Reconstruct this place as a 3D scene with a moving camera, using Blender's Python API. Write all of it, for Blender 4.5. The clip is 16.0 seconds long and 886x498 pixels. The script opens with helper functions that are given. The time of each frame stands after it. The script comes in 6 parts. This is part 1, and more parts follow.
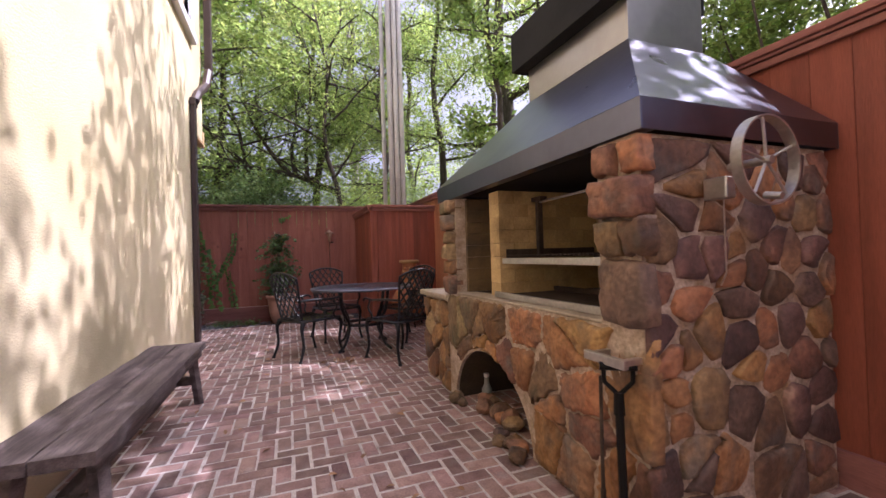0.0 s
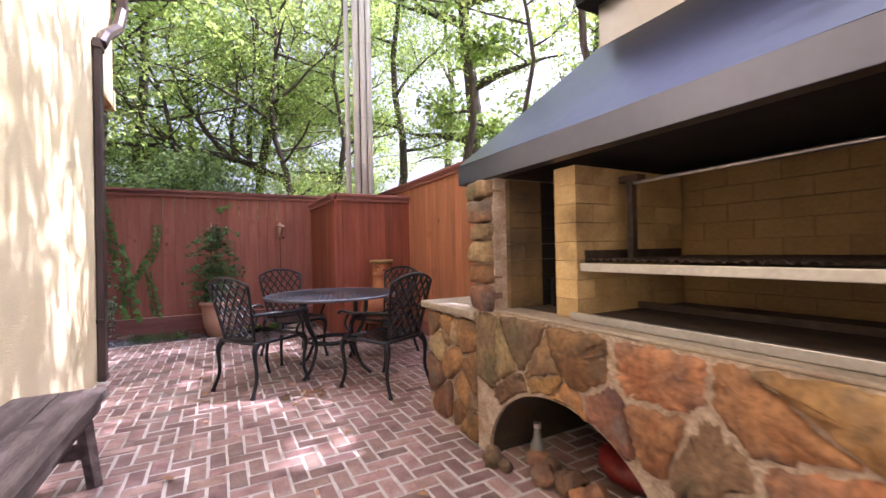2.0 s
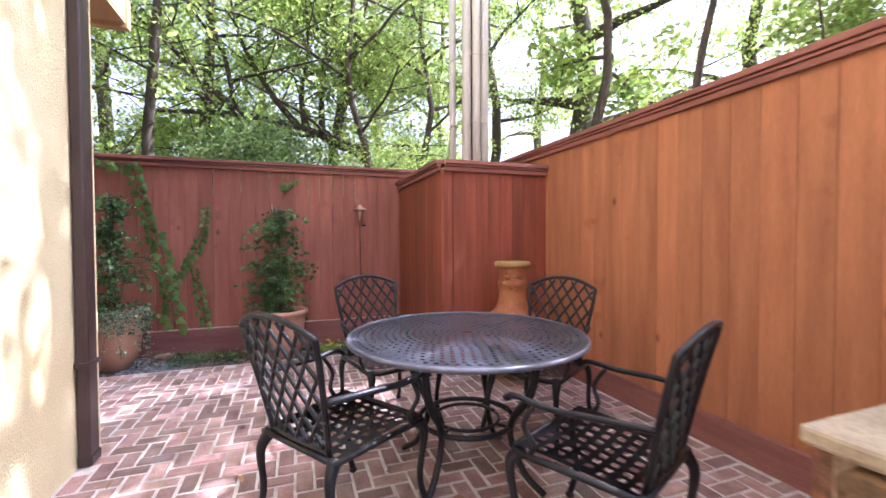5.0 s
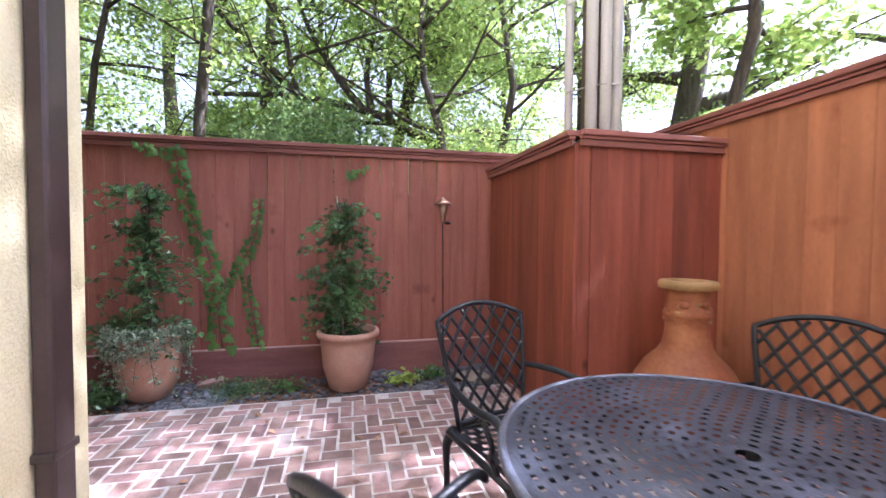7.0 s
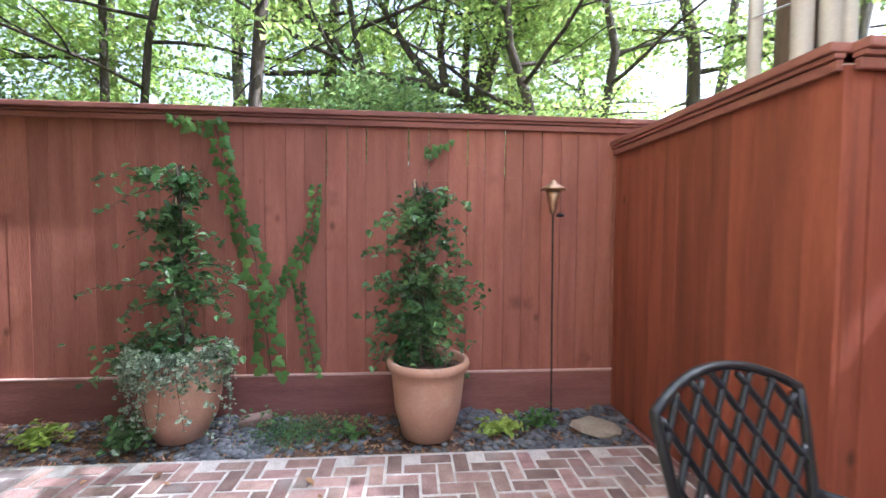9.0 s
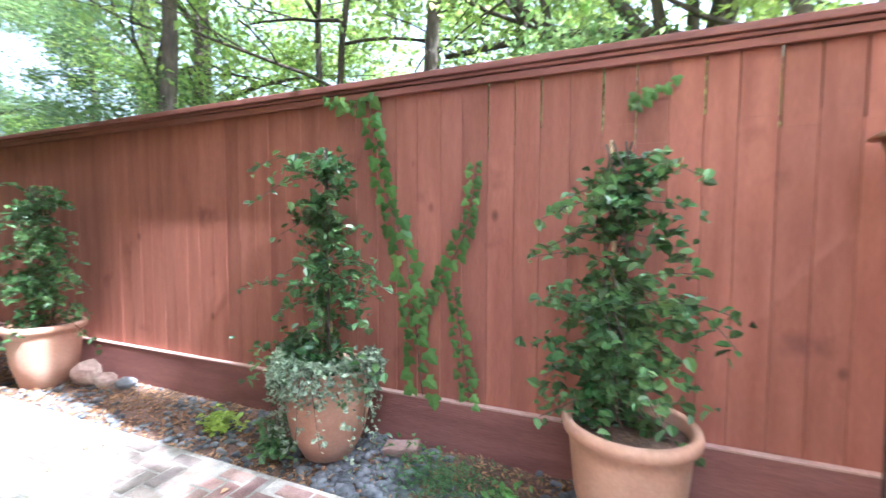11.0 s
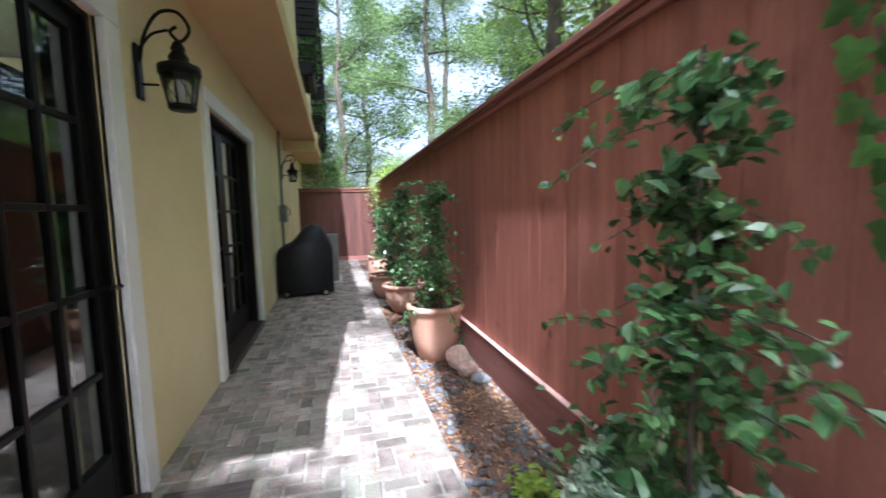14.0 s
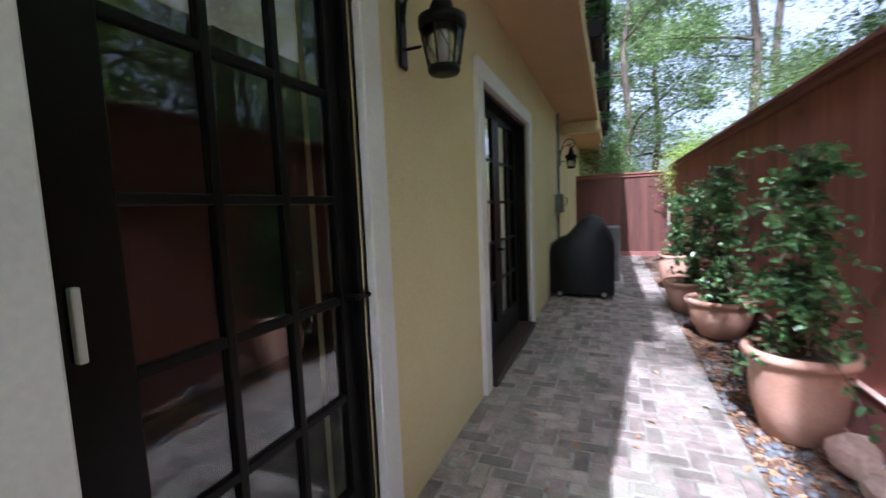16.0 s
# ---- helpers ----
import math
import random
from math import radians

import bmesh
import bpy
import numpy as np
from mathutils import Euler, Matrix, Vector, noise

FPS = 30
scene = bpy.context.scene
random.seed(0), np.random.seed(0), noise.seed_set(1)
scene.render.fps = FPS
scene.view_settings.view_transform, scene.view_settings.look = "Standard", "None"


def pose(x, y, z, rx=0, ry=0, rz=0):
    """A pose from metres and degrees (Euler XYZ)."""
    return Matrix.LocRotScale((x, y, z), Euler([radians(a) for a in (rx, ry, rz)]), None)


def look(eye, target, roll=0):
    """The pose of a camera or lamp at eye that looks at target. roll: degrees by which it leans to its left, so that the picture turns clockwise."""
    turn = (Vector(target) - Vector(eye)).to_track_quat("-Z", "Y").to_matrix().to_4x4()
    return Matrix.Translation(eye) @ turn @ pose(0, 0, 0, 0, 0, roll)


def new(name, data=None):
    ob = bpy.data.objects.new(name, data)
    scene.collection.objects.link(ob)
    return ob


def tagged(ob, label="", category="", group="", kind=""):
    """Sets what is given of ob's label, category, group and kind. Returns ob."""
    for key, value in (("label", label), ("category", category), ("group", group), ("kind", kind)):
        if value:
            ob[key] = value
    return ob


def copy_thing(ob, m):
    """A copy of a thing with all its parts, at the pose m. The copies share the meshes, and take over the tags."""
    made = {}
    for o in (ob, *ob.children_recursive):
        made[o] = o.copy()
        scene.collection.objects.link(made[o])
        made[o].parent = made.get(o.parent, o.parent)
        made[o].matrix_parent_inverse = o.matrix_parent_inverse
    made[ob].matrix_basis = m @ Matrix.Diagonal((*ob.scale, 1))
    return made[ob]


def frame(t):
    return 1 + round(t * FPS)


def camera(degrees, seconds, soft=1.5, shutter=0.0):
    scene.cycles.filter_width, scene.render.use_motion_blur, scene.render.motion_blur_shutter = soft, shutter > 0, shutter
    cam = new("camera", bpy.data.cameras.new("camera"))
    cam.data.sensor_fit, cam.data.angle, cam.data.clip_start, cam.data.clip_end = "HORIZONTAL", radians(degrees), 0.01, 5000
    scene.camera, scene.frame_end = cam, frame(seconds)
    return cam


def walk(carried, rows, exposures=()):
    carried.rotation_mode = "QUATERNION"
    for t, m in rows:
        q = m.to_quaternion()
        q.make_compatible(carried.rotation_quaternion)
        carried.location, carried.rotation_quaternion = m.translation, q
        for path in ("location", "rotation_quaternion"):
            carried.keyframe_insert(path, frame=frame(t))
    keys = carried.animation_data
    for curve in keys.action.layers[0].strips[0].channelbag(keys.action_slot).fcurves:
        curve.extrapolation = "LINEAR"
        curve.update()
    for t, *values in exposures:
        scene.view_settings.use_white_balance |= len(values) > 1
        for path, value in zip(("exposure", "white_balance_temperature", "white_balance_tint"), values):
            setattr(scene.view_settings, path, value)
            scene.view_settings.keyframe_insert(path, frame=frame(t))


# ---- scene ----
cam = camera(94.1, 16.0, 1.5, 0.5)
METRES, EYE, TILT, LEAN, TURN = 8.5, 1.115, 0.0, 0.0, -20.6
ROWS = [
    (0.0, 0.0, 0.0, 0.0, 0.02, 0.83, 1.72),
    (0.5, -0.0141, 0.0197, -0.0004, -2.6, 0.66, 1.67),
    (1.0, -0.0311, 0.0416, 0.0019, -5.05, 0.62, 1.6),
    (1.5, -0.0445, 0.073, 0.001, -7.01, 0.5, 1.4),
    (2.0, -0.0568, 0.1136, 0.0041, -7.83, 0.3, 1.19),
    (2.5, -0.0682, 0.1533, 0.0058, -7.79, -0.04, 0.97),
    (3.0, -0.0785, 0.1938, 0.0096, -7.06, -0.24, 0.84),
    (3.5, -0.0869, 0.2384, 0.0109, -5.53, -0.57, 0.7),
    (6.0, -0.1583, 0.4176, 0.0189, 4.9, -1.69, -0.12),
    (6.5, -0.1771, 0.4475, 0.0193, 6.42, -1.78, -0.3),
    (7.0, -0.1936, 0.4779, 0.0225, 7.9, -1.89, -0.38),
    (7.5, -0.2129, 0.5037, 0.0215, 9.66, -2.05, -0.5),
    (8.0, -0.2302, 0.529, 0.0223, 11.54, -2.17, -0.56),
    (10.5, -0.2744, 0.6557, 0.0186, 33.09, -2.67, -0.26),
    (11.0, -0.2805, 0.6754, 0.0189, 42.76, -3.11, -0.16),
    (11.5, -0.2929, 0.6995, 0.02, 50.68, -3.53, -0.09),
    (12.0, -0.3059, 0.7216, 0.0213, 59.61, -3.92, 0.04),
    (12.5, -0.3212, 0.7437, 0.0226, 70.24, -4.49, 0.53),
    (13.0, -0.3417, 0.7551, 0.0235, 78.14, -4.76, 0.74),
    (13.5, -0.368, 0.7608, 0.0252, 86.71, -5.09, 1.29),
    (14.0, -0.3919, 0.761, 0.0253, 96.02, -5.29, 1.42),
    (14.5, -0.4176, 0.7606, 0.0275, 106.39, -5.51, 1.88),
    (15.0, -0.4379, 0.7504, 0.027, 115.29, -5.53, 2.13),
    (15.5, -0.4616, 0.7311, 0.026, 124.04, -5.51, 2.31),
    (16.0, -0.4814, 0.7132, 0.0253, 132.7, -5.47, 2.37),
]
EXPOSURES = [(0, 0.6, 5620, 36), (1.5, 1.17, 5560, 35), (2.5, 1.42, 5520, 33), (3.5, 1.64, 5540, 32), (6, 1.82, 5200, 29), (7, 1.82, 5120, 27), (8, 1.82, 5150, 23), (10.5, 2.66, 5050, 11), (12, 2.5, 5040, 11), (13, 2.08, 5080, 12), (14, 1.72, 5120, 14), (15, 1.52, 5080, 16), (16, 1.42, 5080, 20)]
walk(cam, [(t, pose(0, 0, EYE, TILT, LEAN, TURN) @ pose(METRES * x, METRES * y, METRES * z, 90 + pitch, roll, yaw)) for t, x, y, z, yaw, pitch, roll in ROWS], EXPOSURES)

# ---- light ----
TO_SUN = Vector((0.59, -0.056, 0.80)).normalized()
world = bpy.data.worlds.new("sky")
scene.world = world
world.use_nodes = True
wn = world.node_tree.nodes
sky = wn.new("ShaderNodeTexSky")
sky.sky_type, sky.sun_disc = "NISHITA", False
sky.sun_elevation = math.asin(TO_SUN.z)
sky.sun_rotation = math.atan2(TO_SUN.x, TO_SUN.y)
sky.air_density, sky.dust_density, sky.ozone_density = 0.9, 7.0, 0.6
haze = wn.new("ShaderNodeHueSaturation")          # a hot, hazy sky
haze.inputs["Saturation"].default_value, haze.inputs["Value"].default_value = 0.4, 1.2
world.node_tree.links.new(sky.outputs[0], haze.inputs["Color"])
world.node_tree.links.new(haze.outputs[0], wn["Background"].inputs[0])
wn["Background"].inputs[1].default_value = 0.15
sun = new("sun", bpy.data.lights.new("sun", "SUN"))
sun.data.energy, sun.data.angle, sun.data.color = 5.0, radians(0.53), (1.0, 0.95, 0.86)
sun.matrix_world = look(TO_SUN * 40, (0, 0, 0))


# ---- materials ----
def mat(name, c1, c2, scale=6.0, rough=0.7, metal=0.0, bump=0.2, bscale=60.0, vary=0.0, island=0.0, stretch=(1, 1, 1), fine=0.25, stain=None, spec=0.5, hue=0.0, translucent=0.0, knots=0.0, shift=1.0):
    """Two-tone noise colour with fine grain, random shift per object or island, and a fine relief."""
    m = bpy.data.materials.new(name)
    m.use_nodes = True
    n, l = m.node_tree.nodes, m.node_tree.links
    b = n["Principled BSDF"]
    co = n.new("ShaderNodeTexCoord")
    info = n.new("ShaderNodeObjectInfo")
    geo = n.new("ShaderNodeNewGeometry")
    off = n.new("ShaderNodeVectorMath"); off.operation = "MULTIPLY_ADD"
    l.new(info.outputs["Random"], off.inputs[0])
    off.inputs[1].default_value = (37 * shift, 53 * shift, 71 * shift)
    mp = n.new("ShaderNodeMapping")
    mp.inputs["Scale"].default_value = stretch
    l.new(co.outputs["Object"], off.inputs[2])
    l.new(off.outputs[0], mp.inputs["Vector"])
    big = n.new("ShaderNodeTexNoise"); big.inputs["Scale"].default_value = scale; big.inputs["Detail"].default_value = 5
    small = n.new("ShaderNodeTexNoise"); small.inputs["Scale"].default_value = bscale; small.inputs["Detail"].default_value = 4
    l.new(mp.outputs[0], big.inputs["Vector"]); l.new(mp.outputs[0], small.inputs["Vector"])
    sharp = n.new("ShaderNodeMapRange")
    sharp.inputs[1].default_value, sharp.inputs[2].default_value = 0.33, 0.67
    l.new(big.outputs["Fac"], sharp.inputs[0])
    mix = n.new("ShaderNodeMix"); mix.data_type = "RGBA"
    mix.inputs[6].default_value, mix.inputs[7].default_value = (*c1, 1), (*c2, 1)
    l.new(sharp.outputs[0], mix.inputs[0])
    out = mix.outputs[2]
    if stain:
        st = n.new("ShaderNodeTexNoise"); st.inputs["Scale"].default_value = stain[1]; st.inputs["Detail"].default_value = 6
        l.new(co.outputs["Object"], st.inputs["Vector"])
        sm = n.new("ShaderNodeMapRange"); sm.inputs[1].default_value, sm.inputs[2].default_value = stain[2], stain[2] + 0.14
        l.new(st.outputs["Fac"], sm.inputs[0])
        mx = n.new("ShaderNodeMix"); mx.data_type = "RGBA"
        l.new(sm.outputs[0], mx.inputs[0]); l.new(out, mx.inputs[6]); mx.inputs[7].default_value = (*stain[0], 1)
        out = mx.outputs[2]
    if knots:
        vo = n.new("ShaderNodeTexVoronoi"); vo.inputs["Scale"].default_value = 3.2
        km = n.new("ShaderNodeMapping"); km.inputs["Scale"].default_value = (1, 1, 0.62)
        l.new(co.outputs["Object"], km.inputs["Vector"]); l.new(km.outputs[0], vo.inputs["Vector"])
        kr = n.new("ShaderNodeMapRange"); kr.inputs[1].default_value, kr.inputs[2].default_value, kr.inputs[3].default_value, kr.inputs[4].default_value = 0.03, 0.09, knots, 0.0
        l.new(vo.outputs["Distance"], kr.inputs[0])
        kx = n.new("ShaderNodeMix"); kx.data_type = "RGBA"
        kx.inputs[7].default_value = (c1[0] * 0.3, c1[1] * 0.25, c1[2] * 0.25, 1)
        l.new(kr.outputs[0], kx.inputs[0]); l.new(out, kx.inputs[6])
        out = kx.outputs[2]
    hsv = n.new("ShaderNodeHueSaturation")
    l.new(out, hsv.inputs["Color"])
    val = n.new("ShaderNodeMapRange")
    val.inputs[3].default_value, val.inputs[4].default_value = 1 - fine, 1 + fine
    val.inputs[1].default_value, val.inputs[2].default_value = 0.3, 0.7
    l.new(small.outputs["Fac"], val.inputs[0])
    v = val.outputs[0]
    for amount, src in ((vary, info.outputs["Random"]), (island, geo.outputs["Random Per Island"])):
        if amount:
            r = n.new("ShaderNodeMapRange"); r.inputs[3].default_value, r.inputs[4].default_value = 1 - amount, 1 + amount
            l.new(src, r.inputs[0])
            mu = n.new("ShaderNodeMath"); mu.operation = "MULTIPLY"
            l.new(v, mu.inputs[0]); l.new(r.outputs[0], mu.inputs[1])
            v = mu.outputs[0]
            if hue:
                w = n.new("ShaderNodeTexWhiteNoise"); w.noise_dimensions = "1D"
                l.new(src, w.inputs["W"])
                h = n.new("ShaderNodeMapRange"); h.inputs[3].default_value, h.inputs[4].default_value = 0.5 - hue, 0.5 + hue
                l.new(w.outputs["Value"], h.inputs[0]); l.new(h.outputs[0], hsv.inputs["Hue"])
    l.new(v, hsv.inputs["Value"])
    l.new(hsv.outputs[0], b.inputs["Base Color"])
    rr = n.new("ShaderNodeMapRange"); rr.inputs[3].default_value, rr.inputs[4].default_value = max(rough - 0.1, 0.02), min(rough + 0.1, 1)
    l.new(big.outputs["Fac"], rr.inputs[0]); l.new(rr.outputs[0], b.inputs["Roughness"])
    b.inputs["Metallic"].default_value = metal
    b.inputs["Specular IOR Level"].default_value = spec
    if bump:
        bp = n.new("ShaderNodeBump"); bp.inputs["Strength"].default_value = bump; bp.inputs["Distance"].default_value = 0.01
        l.new(small.outputs["Fac"], bp.inputs["Height"]); l.new(bp.outputs[0], b.inputs["Normal"])
    if translucent:
        tr = n.new("ShaderNodeBsdfTranslucent"); ad = n.new("ShaderNodeMixShader")
        br = n.new("ShaderNodeHueSaturation"); br.inputs["Value"].default_value = 1.75; br.inputs["Hue"].default_value = 0.485
        l.new(hsv.outputs[0], br.inputs["Color"]); l.new(br.outputs[0], tr.inputs[0])
        ad.inputs[0].default_value = translucent
        l.new(b.outputs[0], ad.inputs[1]); l.new(tr.outputs[0], ad.inputs[2])
        l.new(ad.outputs[0], n["Material Output"].inputs[0])
    return m


STUCCO = mat("cream_stucco", (0.69, 0.58, 0.33), (0.76, 0.66, 0.42), 1.2, 0.9, bump=0.5, bscale=90, fine=0.06, stain=((0.52, 0.44, 0.26), 0.8, 0.6))
SOFFIT = mat("tan_soffit", (0.56, 0.38, 0.19), (0.62, 0.43, 0.22), 1.5, 0.85, bump=0.2, fine=0.05)
TRIM = mat("white_paint", (0.74, 0.73, 0.72), (0.8, 0.79, 0.78), 3, 0.5, bump=0.08, fine=0.04)
BLACK = mat("black_paint", (0.005, 0.0047, 0.0045), (0.009, 0.0085, 0.008), 5, 0.42, bump=0.06, fine=0.1, spec=0.15)
BROWN = mat("brown_metal", (0.042, 0.026, 0.023), (0.06, 0.038, 0.034), 4, 0.4, bump=0.05, fine=0.08)
FENCE_N = mat("red_brown_stain", (0.265, 0.088, 0.056), (0.37, 0.138, 0.092), 1.6, 0.75, bump=0.4, bscale=30, vary=0.10, stretch=(7, 7, 0.7), fine=0.12, stain=((0.18, 0.06, 0.042), 3.3, 0.63), knots=0.8)
FENCE_E = mat("orange_cedar_stain", (0.34, 0.125, 0.055), (0.47, 0.19, 0.085), 1.6, 0.7, bump=0.35, bscale=30, vary=0.13, stretch=(7, 7, 0.7), fine=0.12, stain=((0.22, 0.06, 0.025), 3.1, 0.64), knots=0.8)
FENCE_BOX = mat("dark_red_wood", (0.18, 0.042, 0.02), (0.29, 0.078, 0.04), 1.6, 0.65, bump=0.35, bscale=30, vary=0.2, stretch=(7, 7, 0.7), fine=0.12, knots=0.8)
CAP = mat("stained_cap_wood", (0.21, 0.075, 0.055), (0.31, 0.12, 0.09), 1.6, 0.7, bump=0.35, bscale=30, vary=0.1, stretch=(1, 1, 6), fine=0.12)
GATE = mat("shade_dark_boards", (0.075, 0.026, 0.018), (0.12, 0.045, 0.032), 1.6, 0.7, bump=0.35, bscale=30, vary=0.2, stretch=(7, 7, 0.7), fine=0.12)
KICK = mat("kickboard_wood", (0.2, 0.075, 0.062), (0.28, 0.115, 0.095), 2, 0.75, bump=0.3, bscale=30, vary=0.1, stretch=(0.7, 0.7, 6), fine=0.12)
BRICK = mat("red_paver", (0.205, 0.118, 0.098), (0.345, 0.222, 0.186), 9, 0.85, bump=0.6, bscale=110, vary=0.36, island=0.0, fine=0.2, stain=((0.30, 0.262, 0.235), 2.6, 0.58), hue=0.012)
BRICK_J = mat("red_paver_joined", (0.205, 0.118, 0.098), (0.345, 0.222, 0.186), 9, 0.85, bump=0.6, bscale=110, island=0.36, fine=0.2, stain=((0.30, 0.262, 0.235), 2.6, 0.58), hue=0.012)
BRICK_G = mat("mossy_paver", (0.155, 0.122, 0.103), (0.3, 0.242, 0.212), 9, 0.85, bump=0.6, bscale=110, island=0.4, fine=0.22, stain=((0.2, 0.188, 0.15), 2.4, 0.53), hue=0.012)
MORTAR = mat("sand_joint", (0.47, 0.42, 0.375), (0.6, 0.545, 0.495), 20, 0.95, bump=0.6, bscale=150, fine=0.22, stain=((0.27, 0.23, 0.195), 2.3, 0.56))
MORTAR_G = mat("dirty_joint", (0.19, 0.175, 0.15), (0.32, 0.295, 0.26), 20, 0.95, bump=0.6, bscale=150, fine=0.25, stain=((0.11, 0.11, 0.08), 2.2, 0.55))
EARTH = mat("mulch_earth", (0.09, 0.05, 0.035), (0.17, 0.1, 0.07), 12, 0.95, bump=1.0, bscale=70, fine=0.4)
FOREST = mat("leaf_litter", (0.06, 0.05, 0.03), (0.1, 0.1, 0.05), 1, 0.95, bump=0.6, bscale=20, fine=0.3)
STONE = mat("field_stone", (0.1, 0.053, 0.033), (0.25, 0.138, 0.07), 7, 0.78, bump=1.0, bscale=38, vary=0.42, fine=0.28, hue=0.022, stain=((0.13, 0.1, 0.078), 6.0, 0.52))
STONE_O = mat("orange_stone", (0.2, 0.086, 0.031), (0.36, 0.188, 0.077), 7, 0.78, bump=1.0, bscale=38, vary=0.35, fine=0.28, hue=0.018, stain=((0.16, 0.095, 0.055), 6.0, 0.5))
STONE_P = mat("plum_stone", (0.068, 0.04, 0.033), (0.16, 0.09, 0.068), 8, 0.72, bump=1.0, bscale=38, vary=0.35, fine=0.28, hue=0.015, stain=((0.24, 0.15, 0.095), 5.0, 0.6))
STONE_T = mat("tan_stone", (0.17, 0.108, 0.053), (0.31, 0.21, 0.108), 7, 0.8, bump=1.0, bscale=38, vary=0.3, fine=0.28, hue=0.012, stain=((0.15, 0.125, 0.065), 5.0, 0.52))
STONE_MORTAR = mat("stone_mortar", (0.32, 0.235, 0.165), (0.5, 0.4, 0.31), 14, 0.95, bump=1.0, bscale=70, fine=0.25, stain=((0.3, 0.19, 0.1), 5.0, 0.55))
FLAG = mat("ledge_flagstone", (0.28, 0.22, 0.16), (0.4, 0.34, 0.25), 5, 0.8, bump=0.5, bscale=50, fine=0.15)
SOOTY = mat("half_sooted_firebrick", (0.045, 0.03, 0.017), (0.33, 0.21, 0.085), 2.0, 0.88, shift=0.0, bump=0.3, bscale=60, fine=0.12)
FIREBRICK = mat("yellow_firebrick", (0.43, 0.29, 0.115), (0.56, 0.4, 0.185), 5, 0.85, bump=0.4, bscale=70, vary=0.1, fine=0.12, stain=((0.2, 0.13, 0.055), 2.6, 0.62))
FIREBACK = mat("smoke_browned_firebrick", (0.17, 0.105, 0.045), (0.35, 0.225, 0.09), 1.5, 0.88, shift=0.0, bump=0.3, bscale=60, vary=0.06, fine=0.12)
SOOT_SHADE = mat("soot_and_shade_brick", (0.018, 0.014, 0.011), (0.075, 0.05, 0.028), 2, 0.9, bump=0.4, bscale=40, fine=0.2)
HOOD = mat("hood_sheet_metal", (0.135, 0.14, 0.185), (0.16, 0.165, 0.215), 2, 0.3, metal=1.0, bump=0.02, bscale=20, fine=0.04)
BLACK_SOOT_SHADE = mat("black_soot_and_shade", (0.006, 0.005, 0.005), (0.016, 0.013, 0.011), 4, 0.95, bump=0.3, fine=0.2)
LIP = mat("lit_edge_paint", (0.44, 0.26, 0.21), (0.56, 0.37, 0.31), 5, 0.7, bump=0.2, fine=0.15)
# brighter than the hood's metal, standing in for the sunlit wall it mirrors
STACK = mat("wall_lit_stack_metal", (0.32, 0.30, 0.28), (0.38, 0.36, 0.33), 2, 0.34, metal=1.0, bump=0.02, bscale=20, fine=0.04)
CAPBLACK = mat("matt_black_steel", (0.012, 0.012, 0.013), (0.022, 0.022, 0.024), 4, 0.75, bump=0.1, fine=0.1, spec=0.2)
STEEL = mat("galvanised_steel", (0.5, 0.48, 0.45), (0.62, 0.6, 0.56), 8, 0.4, metal=1.0, bump=0.05, fine=0.1)
RUST = mat("grill_iron", (0.04, 0.03, 0.025), (0.09, 0.065, 0.05), 12, 0.7, metal=0.5, bump=0.3, fine=0.2)
BENCHWOOD = mat("weathered_wood", (0.05, 0.036, 0.032), (0.17, 0.132, 0.12), 2.0, 0.85, bump=0.8, bscale=26, vary=0.15, stretch=(9, 0.8, 9), fine=0.3, stain=((0.06, 0.042, 0.035), 4, 0.6))
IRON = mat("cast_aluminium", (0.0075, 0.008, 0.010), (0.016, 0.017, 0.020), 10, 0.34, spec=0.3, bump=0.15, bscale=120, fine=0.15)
# table's iron lightened in colour for the sky it reflects
TOPIRON = mat("sky_lit_cast_top", (0.07, 0.075, 0.1), (0.125, 0.13, 0.165), 9, 0.36, metal=0.15, bump=0.25, bscale=120, fine=0.2, stain=((0.2, 0.2, 0.22), 6.0, 0.6))
TERRA = mat("terracotta", (0.47, 0.25, 0.165), (0.57, 0.35, 0.255), 4, 0.8, bump=0.2, bscale=60, vary=0.1, fine=0.08, stain=((0.6, 0.42, 0.32), 3, 0.62))
CLAY = mat("chiminea_clay", (0.25, 0.08, 0.028), (0.36, 0.138, 0.05), 6, 0.7, bump=0.5, bscale=40, fine=0.15, stain=((0.3, 0.1, 0.04), 9, 0.58))
CLAYRIM = mat("ochre_clay", (0.29, 0.165, 0.055), (0.38, 0.235, 0.09), 8, 0.7, bump=0.4, bscale=40, fine=0.15)
LEAF = mat("tree_leaf", (0.18, 0.262, 0.065), (0.27, 0.36, 0.105), 0.5, 0.45, bump=0, fine=0.1, island=0.45, hue=0.02, translucent=0.62, vary=0.2)
LEAF_D = mat("darkened_leaf", (0.095, 0.155, 0.055), (0.165, 0.24, 0.09), 0.6, 0.45, bump=0, fine=0.1, island=0.5, hue=0.025, translucent=0.52, vary=0.3)
SHRUB = mat("shrub_leaf", (0.05, 0.118, 0.038), (0.13, 0.235, 0.082), 3, 0.3, bump=0, fine=0.1, island=0.5, hue=0.018, translucent=0.2)
IVY = mat("ivy_leaf", (0.072, 0.172, 0.036), (0.128, 0.25, 0.064), 3, 0.36, bump=0, fine=0.1, island=0.38, hue=0.014, translucent=0.24)
IVYPALE = mat("variegated_ivy", (0.16, 0.235, 0.14), (0.38, 0.44, 0.32), 40, 0.4, bump=0, fine=0.15, island=0.4, translucent=0.2)
